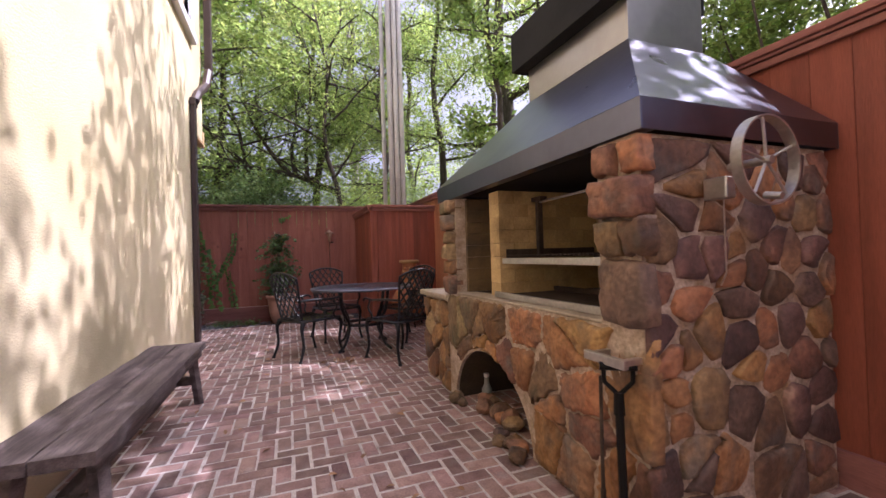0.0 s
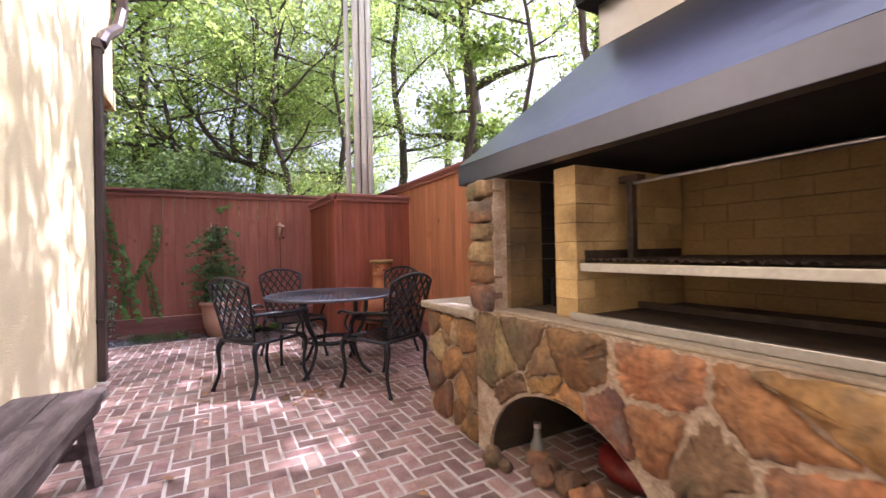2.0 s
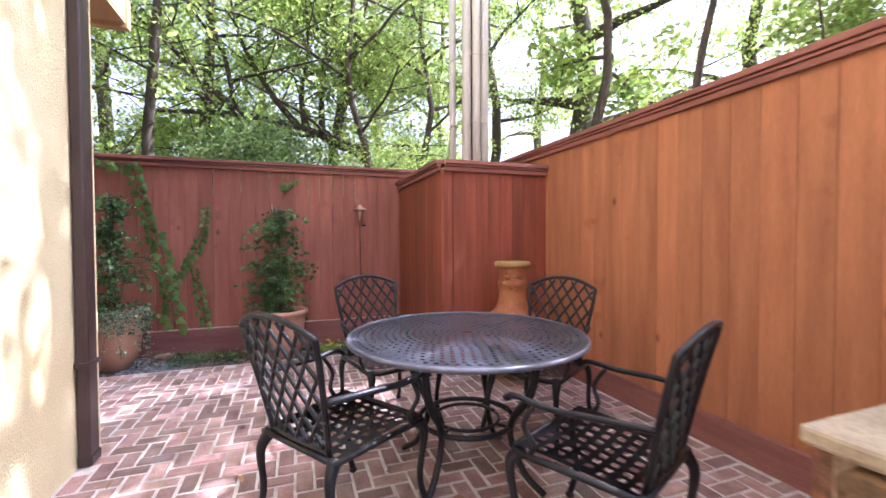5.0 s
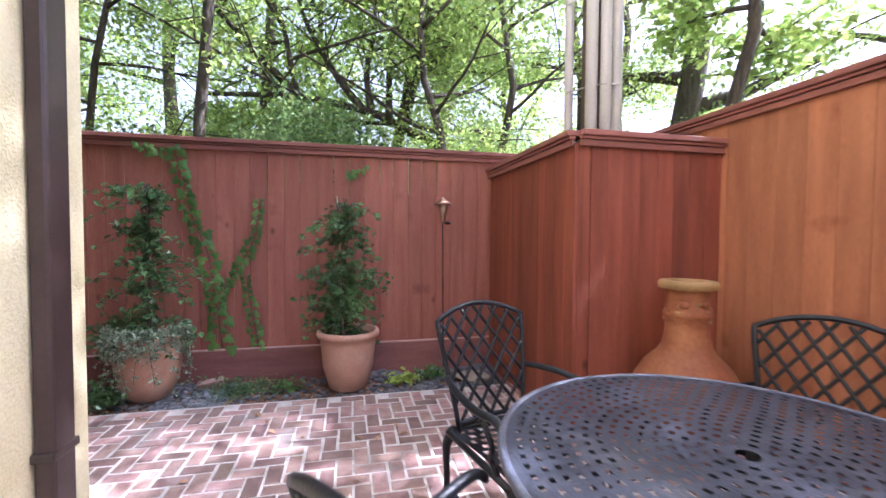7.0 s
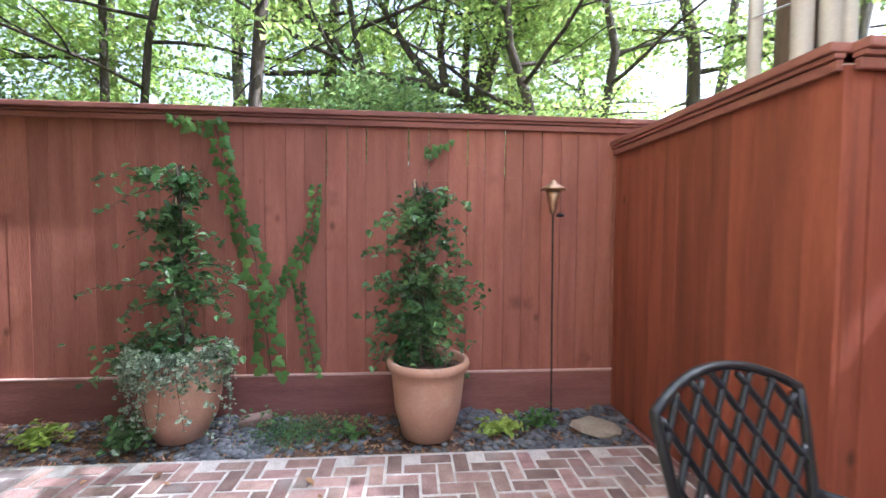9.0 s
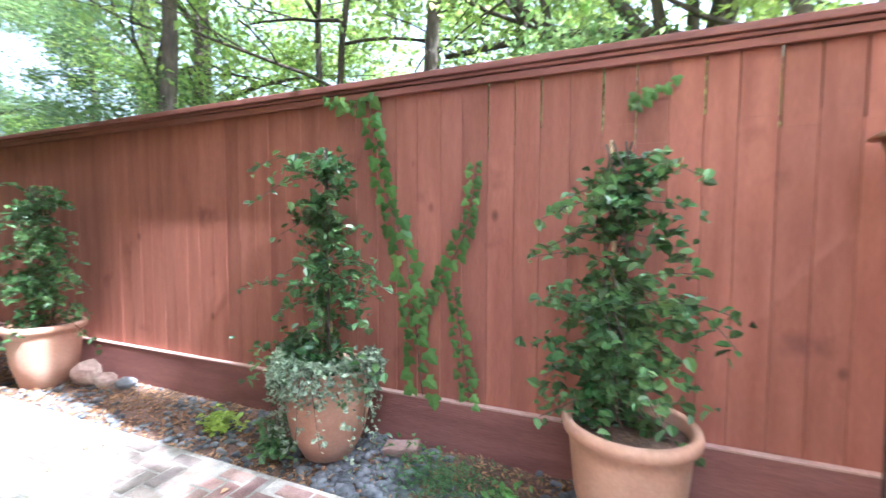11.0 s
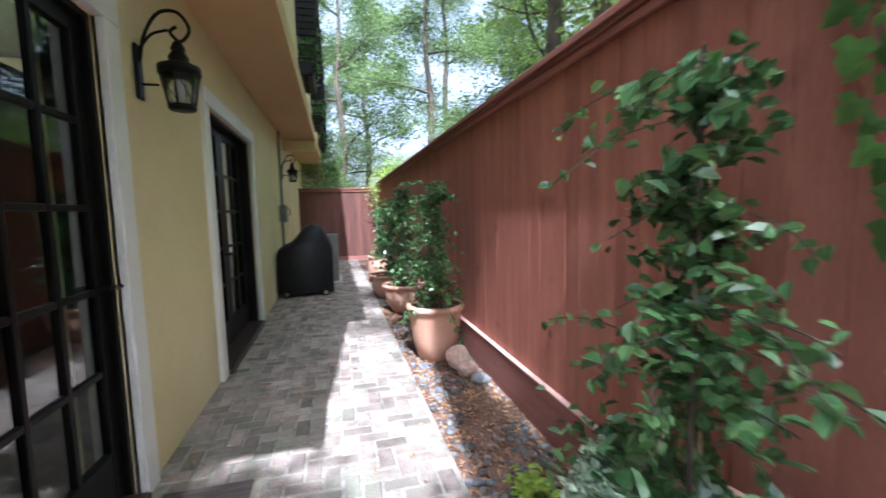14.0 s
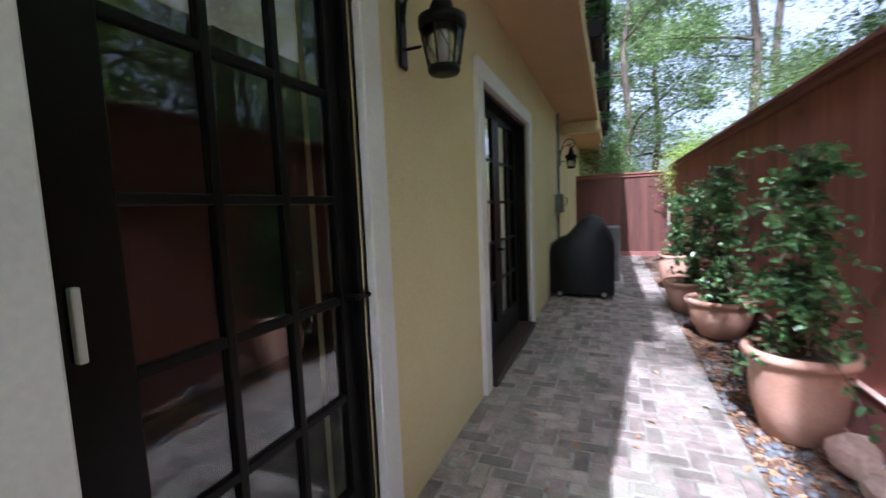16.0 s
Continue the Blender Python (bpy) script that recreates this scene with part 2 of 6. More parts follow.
LIME = mat("lime_leaf", (0.24, 0.36, 0.05), (0.33, 0.43, 0.08), 3, 0.45, bump=0, fine=0.1, island=0.25, translucent=0.3)
DRYLEAF = mat("dry_leaf", (0.24, 0.12, 0.055), (0.4, 0.24, 0.13), 3, 0.8, bump=0, fine=0.1, island=0.4)
BARK = mat("bark", (0.06, 0.046, 0.035), (0.14, 0.11, 0.085), 3, 0.9, bump=1.0, bscale=14, stretch=(6, 6, 1), fine=0.3)
POLE = mat("weathered_pole", (0.16, 0.115, 0.085), (0.24, 0.18, 0.14), 2, 0.85, bump=0.6, bscale=22, stretch=(8, 8, 0.5), fine=0.2)
CONDUIT = mat("pale_conduit", (0.68, 0.66, 0.63), (0.8, 0.78, 0.75), 2, 0.5, bump=0.05, fine=0.06)
PEBBLE = mat("river_pebble", (0.082, 0.086, 0.096), (0.16, 0.165, 0.178), 6, 0.6, bump=0.1, fine=0.1, island=0.45)
ROCK = mat("pink_rock", (0.38, 0.25, 0.2), (0.5, 0.37, 0.31), 8, 0.85, bump=0.6, bscale=50, vary=0.2, fine=0.15)
COVER = mat("black_cover", (0.008, 0.008, 0.009), (0.014, 0.014, 0.016), 4, 0.55, spec=0.25, bump=0.4, bscale=9, fine=0.1)
COPPER = mat("torch_copper", (0.35, 0.22, 0.14), (0.45, 0.3, 0.2), 12, 0.4, metal=0.9, bump=0.1, fine=0.15)
GREY = mat("grey_unit", (0.13, 0.14, 0.13), (0.2, 0.2, 0.19), 8, 0.6, bump=0.1, fine=0.1)
REDCLOTH = mat("red_plastic", (0.16, 0.012, 0.01), (0.22, 0.02, 0.014), 8, 0.5, bump=0.1)
STAKE = mat("bamboo_stake", (0.45, 0.33, 0.2), (0.55, 0.42, 0.28), 8, 0.7, bump=0.2)


def glass(name, rough=0.01, tint=(0.9, 0.95, 0.93)):
    m = bpy.data.materials.new(name); m.use_nodes = True
    b = m.node_tree.nodes["Principled BSDF"]
    b.inputs["Base Color"].default_value = (*tint, 1)
    b.inputs["Roughness"].default_value, b.inputs["Transmission Weight"].default_value, b.inputs["IOR"].default_value = rough, 1.0, 1.5
    return m


GLASS = glass("window_glass")
LAMPGLASS = glass("lantern_glass", 0.15)
# near-black colour stands in for the unlit room behind the doors
ROOM = mat("room_darkness", (0.02, 0.018, 0.016), (0.03, 0.026, 0.024), 2, 0.9, bump=0)


# ---- building blocks ----
def link(name, bm, material, parent=None, label="", smooth=False):
    me = bpy.data.meshes.new(name)
    bm.normal_update()
    bm.to_mesh(me)
    bm.free()
    if material:
        me.materials.append(material)
    if smooth:
        me.polygons.foreach_set("use_smooth", [True] * len(me.polygons))
    ob = new(name, me)
    if parent:
        ob.parent = parent
    if label:
        ob["label"] = label
    return ob


def part(name, bm, material, parent, label="", smooth=False):
    return link(name, bm, material, parent, label, smooth)


def thing(name, label, category, group="", at=None):
    ob = new(name)
    ob.empty_display_size = 0.1
    if at:
        ob.location = at
    return tagged(ob, label, category, group)


def box(x0, x1, y0, y1, z0, z1, bevel=0.0, bm=None):
    own = bmesh.new()
    r = bmesh.ops.create_cube(own, size=1)
    for v in r["verts"]:
        v.co = Vector(((x0 + x1) / 2 + v.co.x * (x1 - x0), (y0 + y1) / 2 + v.co.y * (y1 - y0), (z0 + z1) / 2 + v.co.z * (z1 - z0)))
    if bevel:
        bmesh.ops.bevel(own, geom=own.edges[:], offset=bevel, segments=2, profile=0.5, affect="EDGES")
    return join(own, bm)


def join(own, bm):
    if bm is None:
        return own
    me = bpy.data.meshes.new("tmp")
    own.to_mesh(me); own.free()
    bm.from_mesh(me)
    bpy.data.meshes.remove(me)
    return bm


def moved(bm, m):
    bm.transform(m)
    return bm


def tube(points, radii, sides=8, bm=None, flat=1.0):
    """A round bar along points; radii is one number or one for each point."""
    own = bmesh.new() if bm is None else bm
    pts = [Vector(p) for p in points]
    rad = [radii] * len(pts) if isinstance(radii, (int, float)) else list(radii)
    rings, prev = [], None
    for i, p in enumerate(pts):
        d = (pts[min(i + 1, len(pts) - 1)] - pts[max(i - 1, 0)]).normalized()
        if prev is None:
            a = d.orthogonal().normalized()
        else:
            a = (prev - d * prev.dot(d)).normalized()
        prev = a
        b = d.cross(a)
        rings.append([own.verts.new(p + rad[i] * (math.cos(k * 2 * math.pi / sides) * a + flat * math.sin(k * 2 * math.pi / sides) * b)) for k in range(sides)])
    for r0, r1 in zip(rings, rings[1:]):
        for k in range(sides):
            own.faces.new((r0[k], r0[(k + 1) % sides], r1[(k + 1) % sides], r1[k]))
    own.faces.new(rings[0][::-1]); own.faces.new(rings[-1])
    return own


def lathe(profile, segs=32, centre=(0, 0), bm=None):
    own = bmesh.new() if bm is None else bm
    rings = []
    for r, z in profile:
        rings.append([own.verts.new((centre[0] + r * math.cos(k * 2 * math.pi / segs), centre[1] + r * math.sin(k * 2 * math.pi / segs), z)) for k in range(segs)])
    for r0, r1 in zip(rings, rings[1:]):
        for k in range(segs):
            own.faces.new((r0[k], r0[(k + 1) % segs], r1[(k + 1) % segs], r1[k]))
    own.faces.new(rings[0][::-1])
    return own


def curve(points, n=12):
    """A smooth run of points through those given (Catmull-Rom)."""
    p = [Vector(q) for q in points]
    p = [2 * p[0] - p[1], *p, 2 * p[-1] - p[-2]]
    out = []
    for i in range(1, len(p) - 2):
        for k in range(n):
            t = k / n
            out.append(0.5 * (2 * p[i] + (p[i + 1] - p[i - 1]) * t + (2 * p[i - 1] - 5 * p[i] + 4 * p[i + 1] - p[i + 2]) * t * t + (3 * p[i] - p[i - 1] - 3 * p[i + 1] + p[i + 2]) * t ** 3))
    return out + [p[-2]]


def leaf_mesh(name, centres, size, material, parent=None, rng=None, up=0.35, spread=0.35, aspect=0.5, normal=None, fold=0.18, plain=False):
    """Many small folded leaves, each an island of its own."""
    rng = rng or np.random.default_rng(1)
    c = np.asarray(centres, float)
    n = len(c)
    nor = rng.normal(size=(n, 3)); nor[:, 2] = np.abs(nor[:, 2]) + up
    if normal is not None:
        nor = nor * 0.45 + np.asarray(normal) * 1.0
    nor /= np.linalg.norm(nor, axis=1)[:, None]
    d = rng.normal(size=(n, 3)); d[:, 2] -= 0.25
    d -= nor * (d * nor).sum(1)[:, None]
    d /= np.linalg.norm(d, axis=1)[:, None] + 1e-9
    s = np.cross(nor, d)
    L = size * (1 + spread * rng.uniform(-1, 1, (n, 1)))
    W = L * aspect
    if not plain:
        rise = nor * W * fold
        rim = (c - d * L * 0.5, c - d * L * 0.22 + s * W * 0.46 + rise, c + d * L * 0.16 + s * W * 0.44 + rise, c + d * L * 0.5 - nor * L * 0.1, c + d * L * 0.16 - s * W * 0.44 + rise, c - d * L * 0.22 - s * W * 0.46 + rise)
        v = np.stack(rim, 1).reshape(-1, 3)
        f = np.arange(n * 6).reshape(-1, 6)
        tri = np.concatenate([f[:, [0, 1, 2]], f[:, [0, 2, 3]], f[:, [0, 3, 4]], f[:, [0, 4, 5]]])
    else:
        v = np.stack([c - d * L * 0.5, c + s * W * 0.5 + nor * W * fold - d * L * 0.06, c + d * L * 0.5 - nor * L * 0.08, c - s * W * 0.5 + nor * W * fold - d * L * 0.06], 1).reshape(-1, 3)
        f = np.arange(n * 4).reshape(-1, 4)
        tri = np.concatenate([f[:, [0, 1, 2]], f[:, [0, 2, 3]]])
    me = bpy.data.meshes.new(name)
    me.from_pydata(v.tolist(), [], tri.tolist())
    me.materials.append(material)
    ob = new(name, me)
    if parent:
        ob.parent = parent
    return ob


# ---- ground, paving bed ----
XH, YH = -1.13, 6.27          # the house's two faces
XE, YN = 2.40, 8.42           # the two fences' faces
BED = 7.78                    # where paving ends and planting begins
g = bmesh.new()
bmesh.ops.create_grid(g, x_segments=60, y_segments=60, size=400)
for v in g.verts:
    v.co.z = -0.14
tagged(link("ground", g, FOREST), "leaf litter and earth under the trees", "ground", kind="structure")
tagged(link("pavement_passage", box(-13.0, -1.75, YH - 0.02, BED, -0.12, -0.0045), MORTAR_G), "mossy grey brick paving of the passage", "paving", kind="structure")
pav = box(-1.75, XE, YH - 0.02, BED, -0.12, -0.0045)
box(XH - 0.02, XE, -4.2, YH - 0.02, -0.12, -0.0045, bm=pav)
patio = tagged(link("pavement", pav, MORTAR), "red herringbone brick paving with pale sandy joints", "paving", kind="structure")
bed = bmesh.new()
bmesh.ops.create_grid(bed, x_segments=180, y_segments=12, size=0.5)
for v in bed.verts:
    v.co = Vector((-5.3 + v.co.x * 15.4, (BED + YN + 0.02) / 2 + v.co.y * (YN + 0.02 - BED), 0))
    v.co.z = -0.035 + 0.035 * noise.noise(v.co * 3) + 0.012 * noise.noise(v.co * 21)
tagged(link("planting_bed", bed, EARTH, smooth=True), "narrow bed of brown mulch along the fence", "soil", kind="structure")

# ---- house ----
D1, D2 = (-3.0, -2.06), (-6.25, -4.53)      # door openings along x
DTOP = 2.20
w = box(-19.0, D2[0], YH - 0.25, YH, -0.1, 2.83)
for a, b in ((D2[1], D1[0]), (D1[1], XH)):
    box(a, b, YH - 0.25, YH, -0.1, 2.85, bm=w)
for a, b in (D1, D2):
    box(a, b, YH - 0.25, YH, DTOP, 2.85, bm=w)
tagged(link("wall_north", w, STUCCO), "cream stucco house wall along the passage", "wall", kind="structure")
WY = (4.95, 6.05)                            # window in the upper storey of the east face
w = box(XH - 0.25, XH, -4.2, YH - 0.25, -0.1, 4.1)
box(XH - 0.25, XH, -4.2, WY[0], 4.1, 7.0, bm=w)
box(XH - 0.25, XH, WY[1], 6.83, 4.1, 7.0, bm=w)
box(XH - 0.25, XH, WY[0], WY[1], 5.4, 7.0, bm=w)
box(XH - 0.25, XH, YH, 6.83, 2.86, 4.1, bm=w)
box(XH - 0.25, XH, YH - 0.25, YH, 2.86, 4.1, bm=w)
tagged(link("wall_east", w, STUCCO), "sunlit cream stucco house wall beside the patio", "wall", kind="structure")
w = box(-19.0, XH - 0.25, 6.63, 6.83, 2.85, 7.0)
tagged(link("wall_upper", w, STUCCO), "cream stucco wall of the overhanging upper storey", "wall", kind="structure")
w = box(-19.0, XH, YH - 0.25, 6.83, 2.83, 2.85, 0)
box(-13.0, XH + 0.012, 6.832, 6.9, 2.80, 3.02, 0.004, bm=w)
tagged(link("soffit", w, SOFFIT), "tan painted soffit under the overhanging storey", "soffit", kind="structure")
tagged(link("house_roof", box(-19.2, XH + 0.35, -4.4, 7.05, 7.0, 7.15), BROWN), "brown roof edge of the house", "roof", kind="structure")
tagged(link("wall_inside", box(-11.2, XH - 0.3, 4.2, 4.3, -0.1, 2.8), ROOM), "inside wall coloured near black in place of an unlit room", "wall", kind="structure")
tagged(link("floor_inside", box(-11.2, XH - 0.27, 4.3, YH - 0.26, -0.1, 0.03), ROOM), "inside floor coloured near black in place of an unlit room", "floor", kind="structure")
tagged(link("wall_far", box(-19.1, -19.0, -4.2, 6.83, -0.1, 7.0), STUCCO), "cream stucco end wall of the house", "wall", kind="structure")
tagged(link("beam", box(-9.8, -9.6, 6.2, 6.9, 2.6, 2.78, 0.01), STUCCO), "cream beam under the soffit", "beam", kind="structure")


def casing(name, a, b, top):
    root = tagged(new(name), "white painted wooden door casing", "door frame", kind="structure")
    wd = 0.13
    part("jamb_trim", box(a - wd, a, YH - 0.02, YH + 0.035, 0.0, top, 0.006), TRIM, root)
    part("jamb_trim", box(b, b + wd, YH - 0.02, YH + 0.035, 0.0, top, 0.006), TRIM, root)
    part("head_trim", box(a - wd, b + wd, YH - 0.02, YH + 0.037, top + 0.001, top + wd, 0.006), TRIM, root)
    part("reveal", box(a + 0.001, a + 0.03, YH - 0.2, YH - 0.021, 0.02, top), BLACK, root)
    part("reveal", box(b - 0.03, b - 0.001, YH - 0.2, YH - 0.021, 0.02, top), BLACK, root)
    part("reveal", box(a + 0.031, b - 0.031, YH - 0.2, YH - 0.021, top - 0.03, top - 0.001), BLACK, root)
    part("threshold", box(a + 0.031, b - 0.031, YH - 0.2, YH + 0.06, -0.01, 0.05, 0.008), BROWN, root)


def door_leaf(name, a, b, y, cols, rows, label, handle=None, stile=0.11, far_stile=None):
    """A glazed door leaf: stiles, rails, glazing bars and panes."""
    root = tagged(new(name), label, "door", kind="structure")
    z0, z1 = 0.055, DTOP - 0.035
    zb, head = z0 + 0.24, 0.065
    far_stile = far_stile or stile
    part("stile", box(a, a + far_stile, y - 0.045, y, z0, z1, 0.004), BLACK, root)
    part("stile", box(b - stile, b, y - 0.045, y, z0, z1, 0.004), BLACK, root)
    part("rail", box(a + far_stile, b - stile, y - 0.045, y, z0, zb, 0.004), BLACK, root)
    part("rail", box(a + far_stile, b - stile, y - 0.045, y, z1 - head, z1, 0.004), BLACK, root)
    xa, xb, zt = a + far_stile, b - stile, z1 - head
    for i in range(1, cols):
        x = xa + (xb - xa) * i / cols
        part("glazing_bar", box(x - 0.014, x + 0.014, y - 0.036, y - 0.003, zb, zt, 0.004), BLACK, root)
    for j in range(1, rows):
        z = zb + (zt - zb) * j / rows
        part("glazing_bar", box(xa, xb, y - 0.034, y - 0.005, z - 0.014, z + 0.014, 0.004), BLACK, root)
    for i in range(cols):
        for j in range(rows):
            p = part("pane", box(xa + (xb - xa) * i / cols, xa + (xb - xa) * (i + 1) / cols, y - 0.024, y - 0.018, zb + (zt - zb) * j / rows, zb + (zt - zb) * (j + 1) / rows), GLASS, root)
            p.visible_shadow = False
    if handle:
        x, z = handle
        h = part("door_handle", tube([(x, y + 0.001, z), (x, y + 0.05, z)], 0.012, 8), BLACK, root)
        part("lever", tube([(x, y + 0.05, z), (x - 0.11, y + 0.055, z - 0.005)], [0.011, 0.008], 8), BLACK, h)
    return root


casing("door_frame_1", D1[0], D1[1], DTOP)
casing("door_frame_2", D2[0], D2[1], DTOP)
d = door_leaf("door_1", D1[0] + 0.032, D1[1] - 0.032, YH - 0.05, 3, 5, "black french door with fifteen glass panes, closed", (D1[0] + 0.075, 1.03), 0.12, 0.065)
part("pull_plate", box(D1[1] - 0.064, D1[1] - 0.048, YH - 0.049, YH - 0.03, 1.08, 1.22, 0.004), TRIM, d, "white pull plate")
mid = sum(D2) / 2
door_leaf("door_2", D2[0] + 0.032, mid - 0.002, YH - 0.12, 2, 5, "black french door leaf with glass panes, closed")
door_leaf("door_3", mid + 0.002, D2[1] - 0.032, YH - 0.12, 2, 5, "black french door leaf with glass panes, closed", (mid + 0.05, 0.95))

# upper window of the east face, with its white frame
win = tagged(new("window_1"), "white framed upper window in the stucco wall", "window", kind="structure")
part("window_sill", box(XH - 0.2, XH + 0.07, WY[0] - 0.14, WY[1] + 0.14, 3.98, 4.10, 0.01), TRIM, win)
part("window_frame", box(XH - 0.05, XH + 0.04, WY[0] - 0.11, WY[0], 4.101, 5.4, 0.006), TRIM, win)
part("window_frame", box(XH - 0.05, XH + 0.04, WY[1], WY[1] + 0.11, 4.101, 5.4, 0.006), TRIM, win)
part("window_frame", box(XH - 0.05, XH + 0.04, WY[0] - 0.11, WY[1] + 0.11, 5.401, 5.51, 0.006), TRIM, win)
part("pane", box(XH - 0.12, XH - 0.11, WY[0], WY[1], 4.1, 5.4), GLASS, win).visible_shadow = False
part("blind", box(XH - 0.24, XH - 0.2, WY[0], WY[1], 4.1, 5.4), TRIM, win, "pale drawn blind")
# upper windows over the passage with open dark shutters and planted baskets
for k, xw in enumerate((-4.4, -7.4, -10.6, -14.0)):
    win = tagged(new(f"window_{k + 2}"), "upper window with open black shutters and a planted iron basket", "window", kind="structure")
    part("window_frame", box(xw - 0.5, xw + 0.5, 6.832, 6.87, 3.75, 5.3, 0.006), TRIM, win)
    part("pane", box(xw - 0.42, xw + 0.42, 6.872, 6.878, 3.83, 5.22), GLASS, win)
    for s in (-1, 1):
        xs_ = xw + s * 0.56
        sh = part("shutter", box(xs_ - 0.02, xs_ + 0.02, 6.84, 7.09, 3.7, 5.35, 0.005), BLACK, win)
        for j in range(18):
            part("slat", box(xs_ + 0.021, xs_ + 0.034, 6.87, 7.06, 3.78 + j * 0.085, 3.83 + j * 0.085), BLACK, sh)
    bk = part("basket", box(xw - 0.45, xw + 0.45, 6.835, 7.03, 3.22, 3.42, 0.02), BLACK, win)
    for z in (3.45, 3.62):
        part("basket_rail", tube([(xw - 0.45, 6.84, z), (xw - 0.45, 7.05, z), (xw + 0.45, 7.05, z), (xw + 0.45, 6.84, z)], 0.01, 6), BLACK, bk)
    for j in range(13):
        x = xw - 0.45 + j * 0.075
        part("basket_bar", tube([(x, 7.05, 3.64), (x, 7.06, 3.4), (x, 7.0, 3.26), (x, 6.9, 3.2)], 0.006, 5), BLACK, bk)
    rg = np.random.default_rng(5 + k)
    leaf_mesh("plant", np.stack([rg.uniform(xw - 0.45, xw + 0.45, 500), rg.normal(6.98, 0.08, 500), rg.normal(3.58, 0.13, 500)], 1), 0.08, SHRUB, win, rg)

# downspout at the corner
sp = thing("downspout", "brown square metal downspout fixed to the stucco corner", "downspout")
part("pipe", box(XH + 0.004, XH + 0.065, 5.97, 6.085, 0.02, 3.22, 0.012), BROWN, sp)
part("offset", tube([(XH + 0.045, 6.08, 3.2), (XH + 0.06, 6.2, 3.34), (XH + 0.09, 6.62, 3.62), (XH + 0.1, 6.8, 3.9)], 0.055, 8), BROWN, sp)
part("pipe", box(XH + 0.05, XH + 0.15, 6.76, 6.86, 3.85, 6.9, 0.012), BROWN, sp)
part("strap", box(XH + 0.001, XH + 0.072, 5.945, 6.11, 3.12, 3.17, 0.004), BROWN, sp)
part("strap", box(XH + 0.001, XH + 0.07, 5.96, 6.095, 0.55, 0.58, 0.004), BROWN, sp)
part("shoe", box(XH + 0.003, XH + 0.072, 5.965, 6.09, 0.0, 0.06, 0.01), BROWN, sp)


# ---- fences ----
def fence(name, along, face, lo, hi, top, material, label, out, kick=0.26, seed=1, width=0.155, capmat=CAP, kickmat=KICK, gaps=None, first=0.0):
    """A board fence: boards with worn gaps, kickboard, rail and moulded cap. along is x or y; out is the sign to the yard."""
    rng = random.Random(seed)
    root = tagged(new(name), label, "fence", kind="structure")

    def bx(a, b, d0, d1, z0, z1, bev, bm=None):
        d0, d1 = sorted((face + out * d0, face + out * d1))
        return box(a, b, d0, d1, z0, z1, bev, bm) if along == "x" else box(d0, d1, a, b, z0, z1, bev, bm)

    a = lo
    while a < hi - 0.02:
        b = min(a + (first if first and a == lo else width + rng.uniform(-0.012, 0.012)), hi)
        deep = rng.uniform(-0.001, 0.0008)
        slit = gaps and gaps[0] < a < gaps[1] and rng.random() < 0.75
        sl = 0.006 if first and a == lo + first else 0.0013
        low = 1.66 + rng.uniform(-0.02, 0.14) if slit else top - 0.06
        board = bx(a + sl, b - 0.0008, -0.025 + deep, deep, 0.0, low, 0.0022)
        if slit:      # shrunk towards its top, so that light comes through
            bx(a + rng.uniform(0.004, 0.009), b - 0.0004, -0.025 + deep, deep, low, top - 0.06, 0.0, board)
        part("board", board, material, root)
        a = b
    if kick > 0.2:
        # pale strip paints the light caught by the kickboard's top edge
        part("kick_lip", bx(lo, hi, 0.004, 0.043, kick + 0.0005, kick + 0.011, 0.002), LIP, root, "pale strip painted as the kickboard's lit top edge")
    part("kickboard", bx(lo, hi, 0.006, 0.04, -0.06, kick, 0.004), kickmat, root)
    part("cap_trim", bx(lo, hi, 0.006, 0.03, top - 0.083, top - 0.044, 0.004), capmat, root)
    part("cap_rail", bx(lo, hi, 0.0, 0.042, top - 0.04, top - 0.022, 0.003), capmat, root)
    part("cap", bx(lo, hi, -0.09, 0.058, top - 0.02, top + 0.018, 0.006), capmat, root)
    for a, b, z in ([(lo, hi, top - 0.07)] if not gaps else [(lo, gaps[0], top - 0.07), (gaps[0], gaps[1], 1.66), (gaps[1], hi, top - 0.07)]):
        part("backing", bx(a, b, -0.06, -0.035, 0.0, z, 0), material, root)
    return root


fence("fence_north", "x", YN, -13.0, 1.278, 2.13, FENCE_N, "red-brown stained board fence with a moulded cap", -1, 0.26, 3, 0.14, gaps=(-0.95, 1.0))
# near length of the east fence, in the corner's darker red
fence("fence_east_near", "y", XE, -4.2, 1.9, 2.13, FENCE_BOX, "dark red board fence with a moulded cap", -1, 0.16, 14, 0.165)
fence("fence_east", "y", XE, 1.9, YN - 0.08, 2.16, FENCE_E, "orange-brown cedar board fence with a moulded cap", -1, 0.18, 4, 0.165)
fence("fence_north_far", "x", YN, 1.278, 2.5, 2.13, FENCE_N, "red-brown stained board fence behind the fenced corner", -1, 0.26, 5)
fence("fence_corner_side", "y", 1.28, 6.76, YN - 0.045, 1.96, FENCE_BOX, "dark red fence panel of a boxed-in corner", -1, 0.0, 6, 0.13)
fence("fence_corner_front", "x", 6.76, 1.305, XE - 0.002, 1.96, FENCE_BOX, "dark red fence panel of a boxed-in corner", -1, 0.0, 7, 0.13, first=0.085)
# the gate's shade is put into its dark board colour
fence("fence_end", "y", -12.95, YH, YN - 0.05, 2.02, GATE, "red board gate closing the passage, coloured dark for its shade", 1, 0.1, 8)
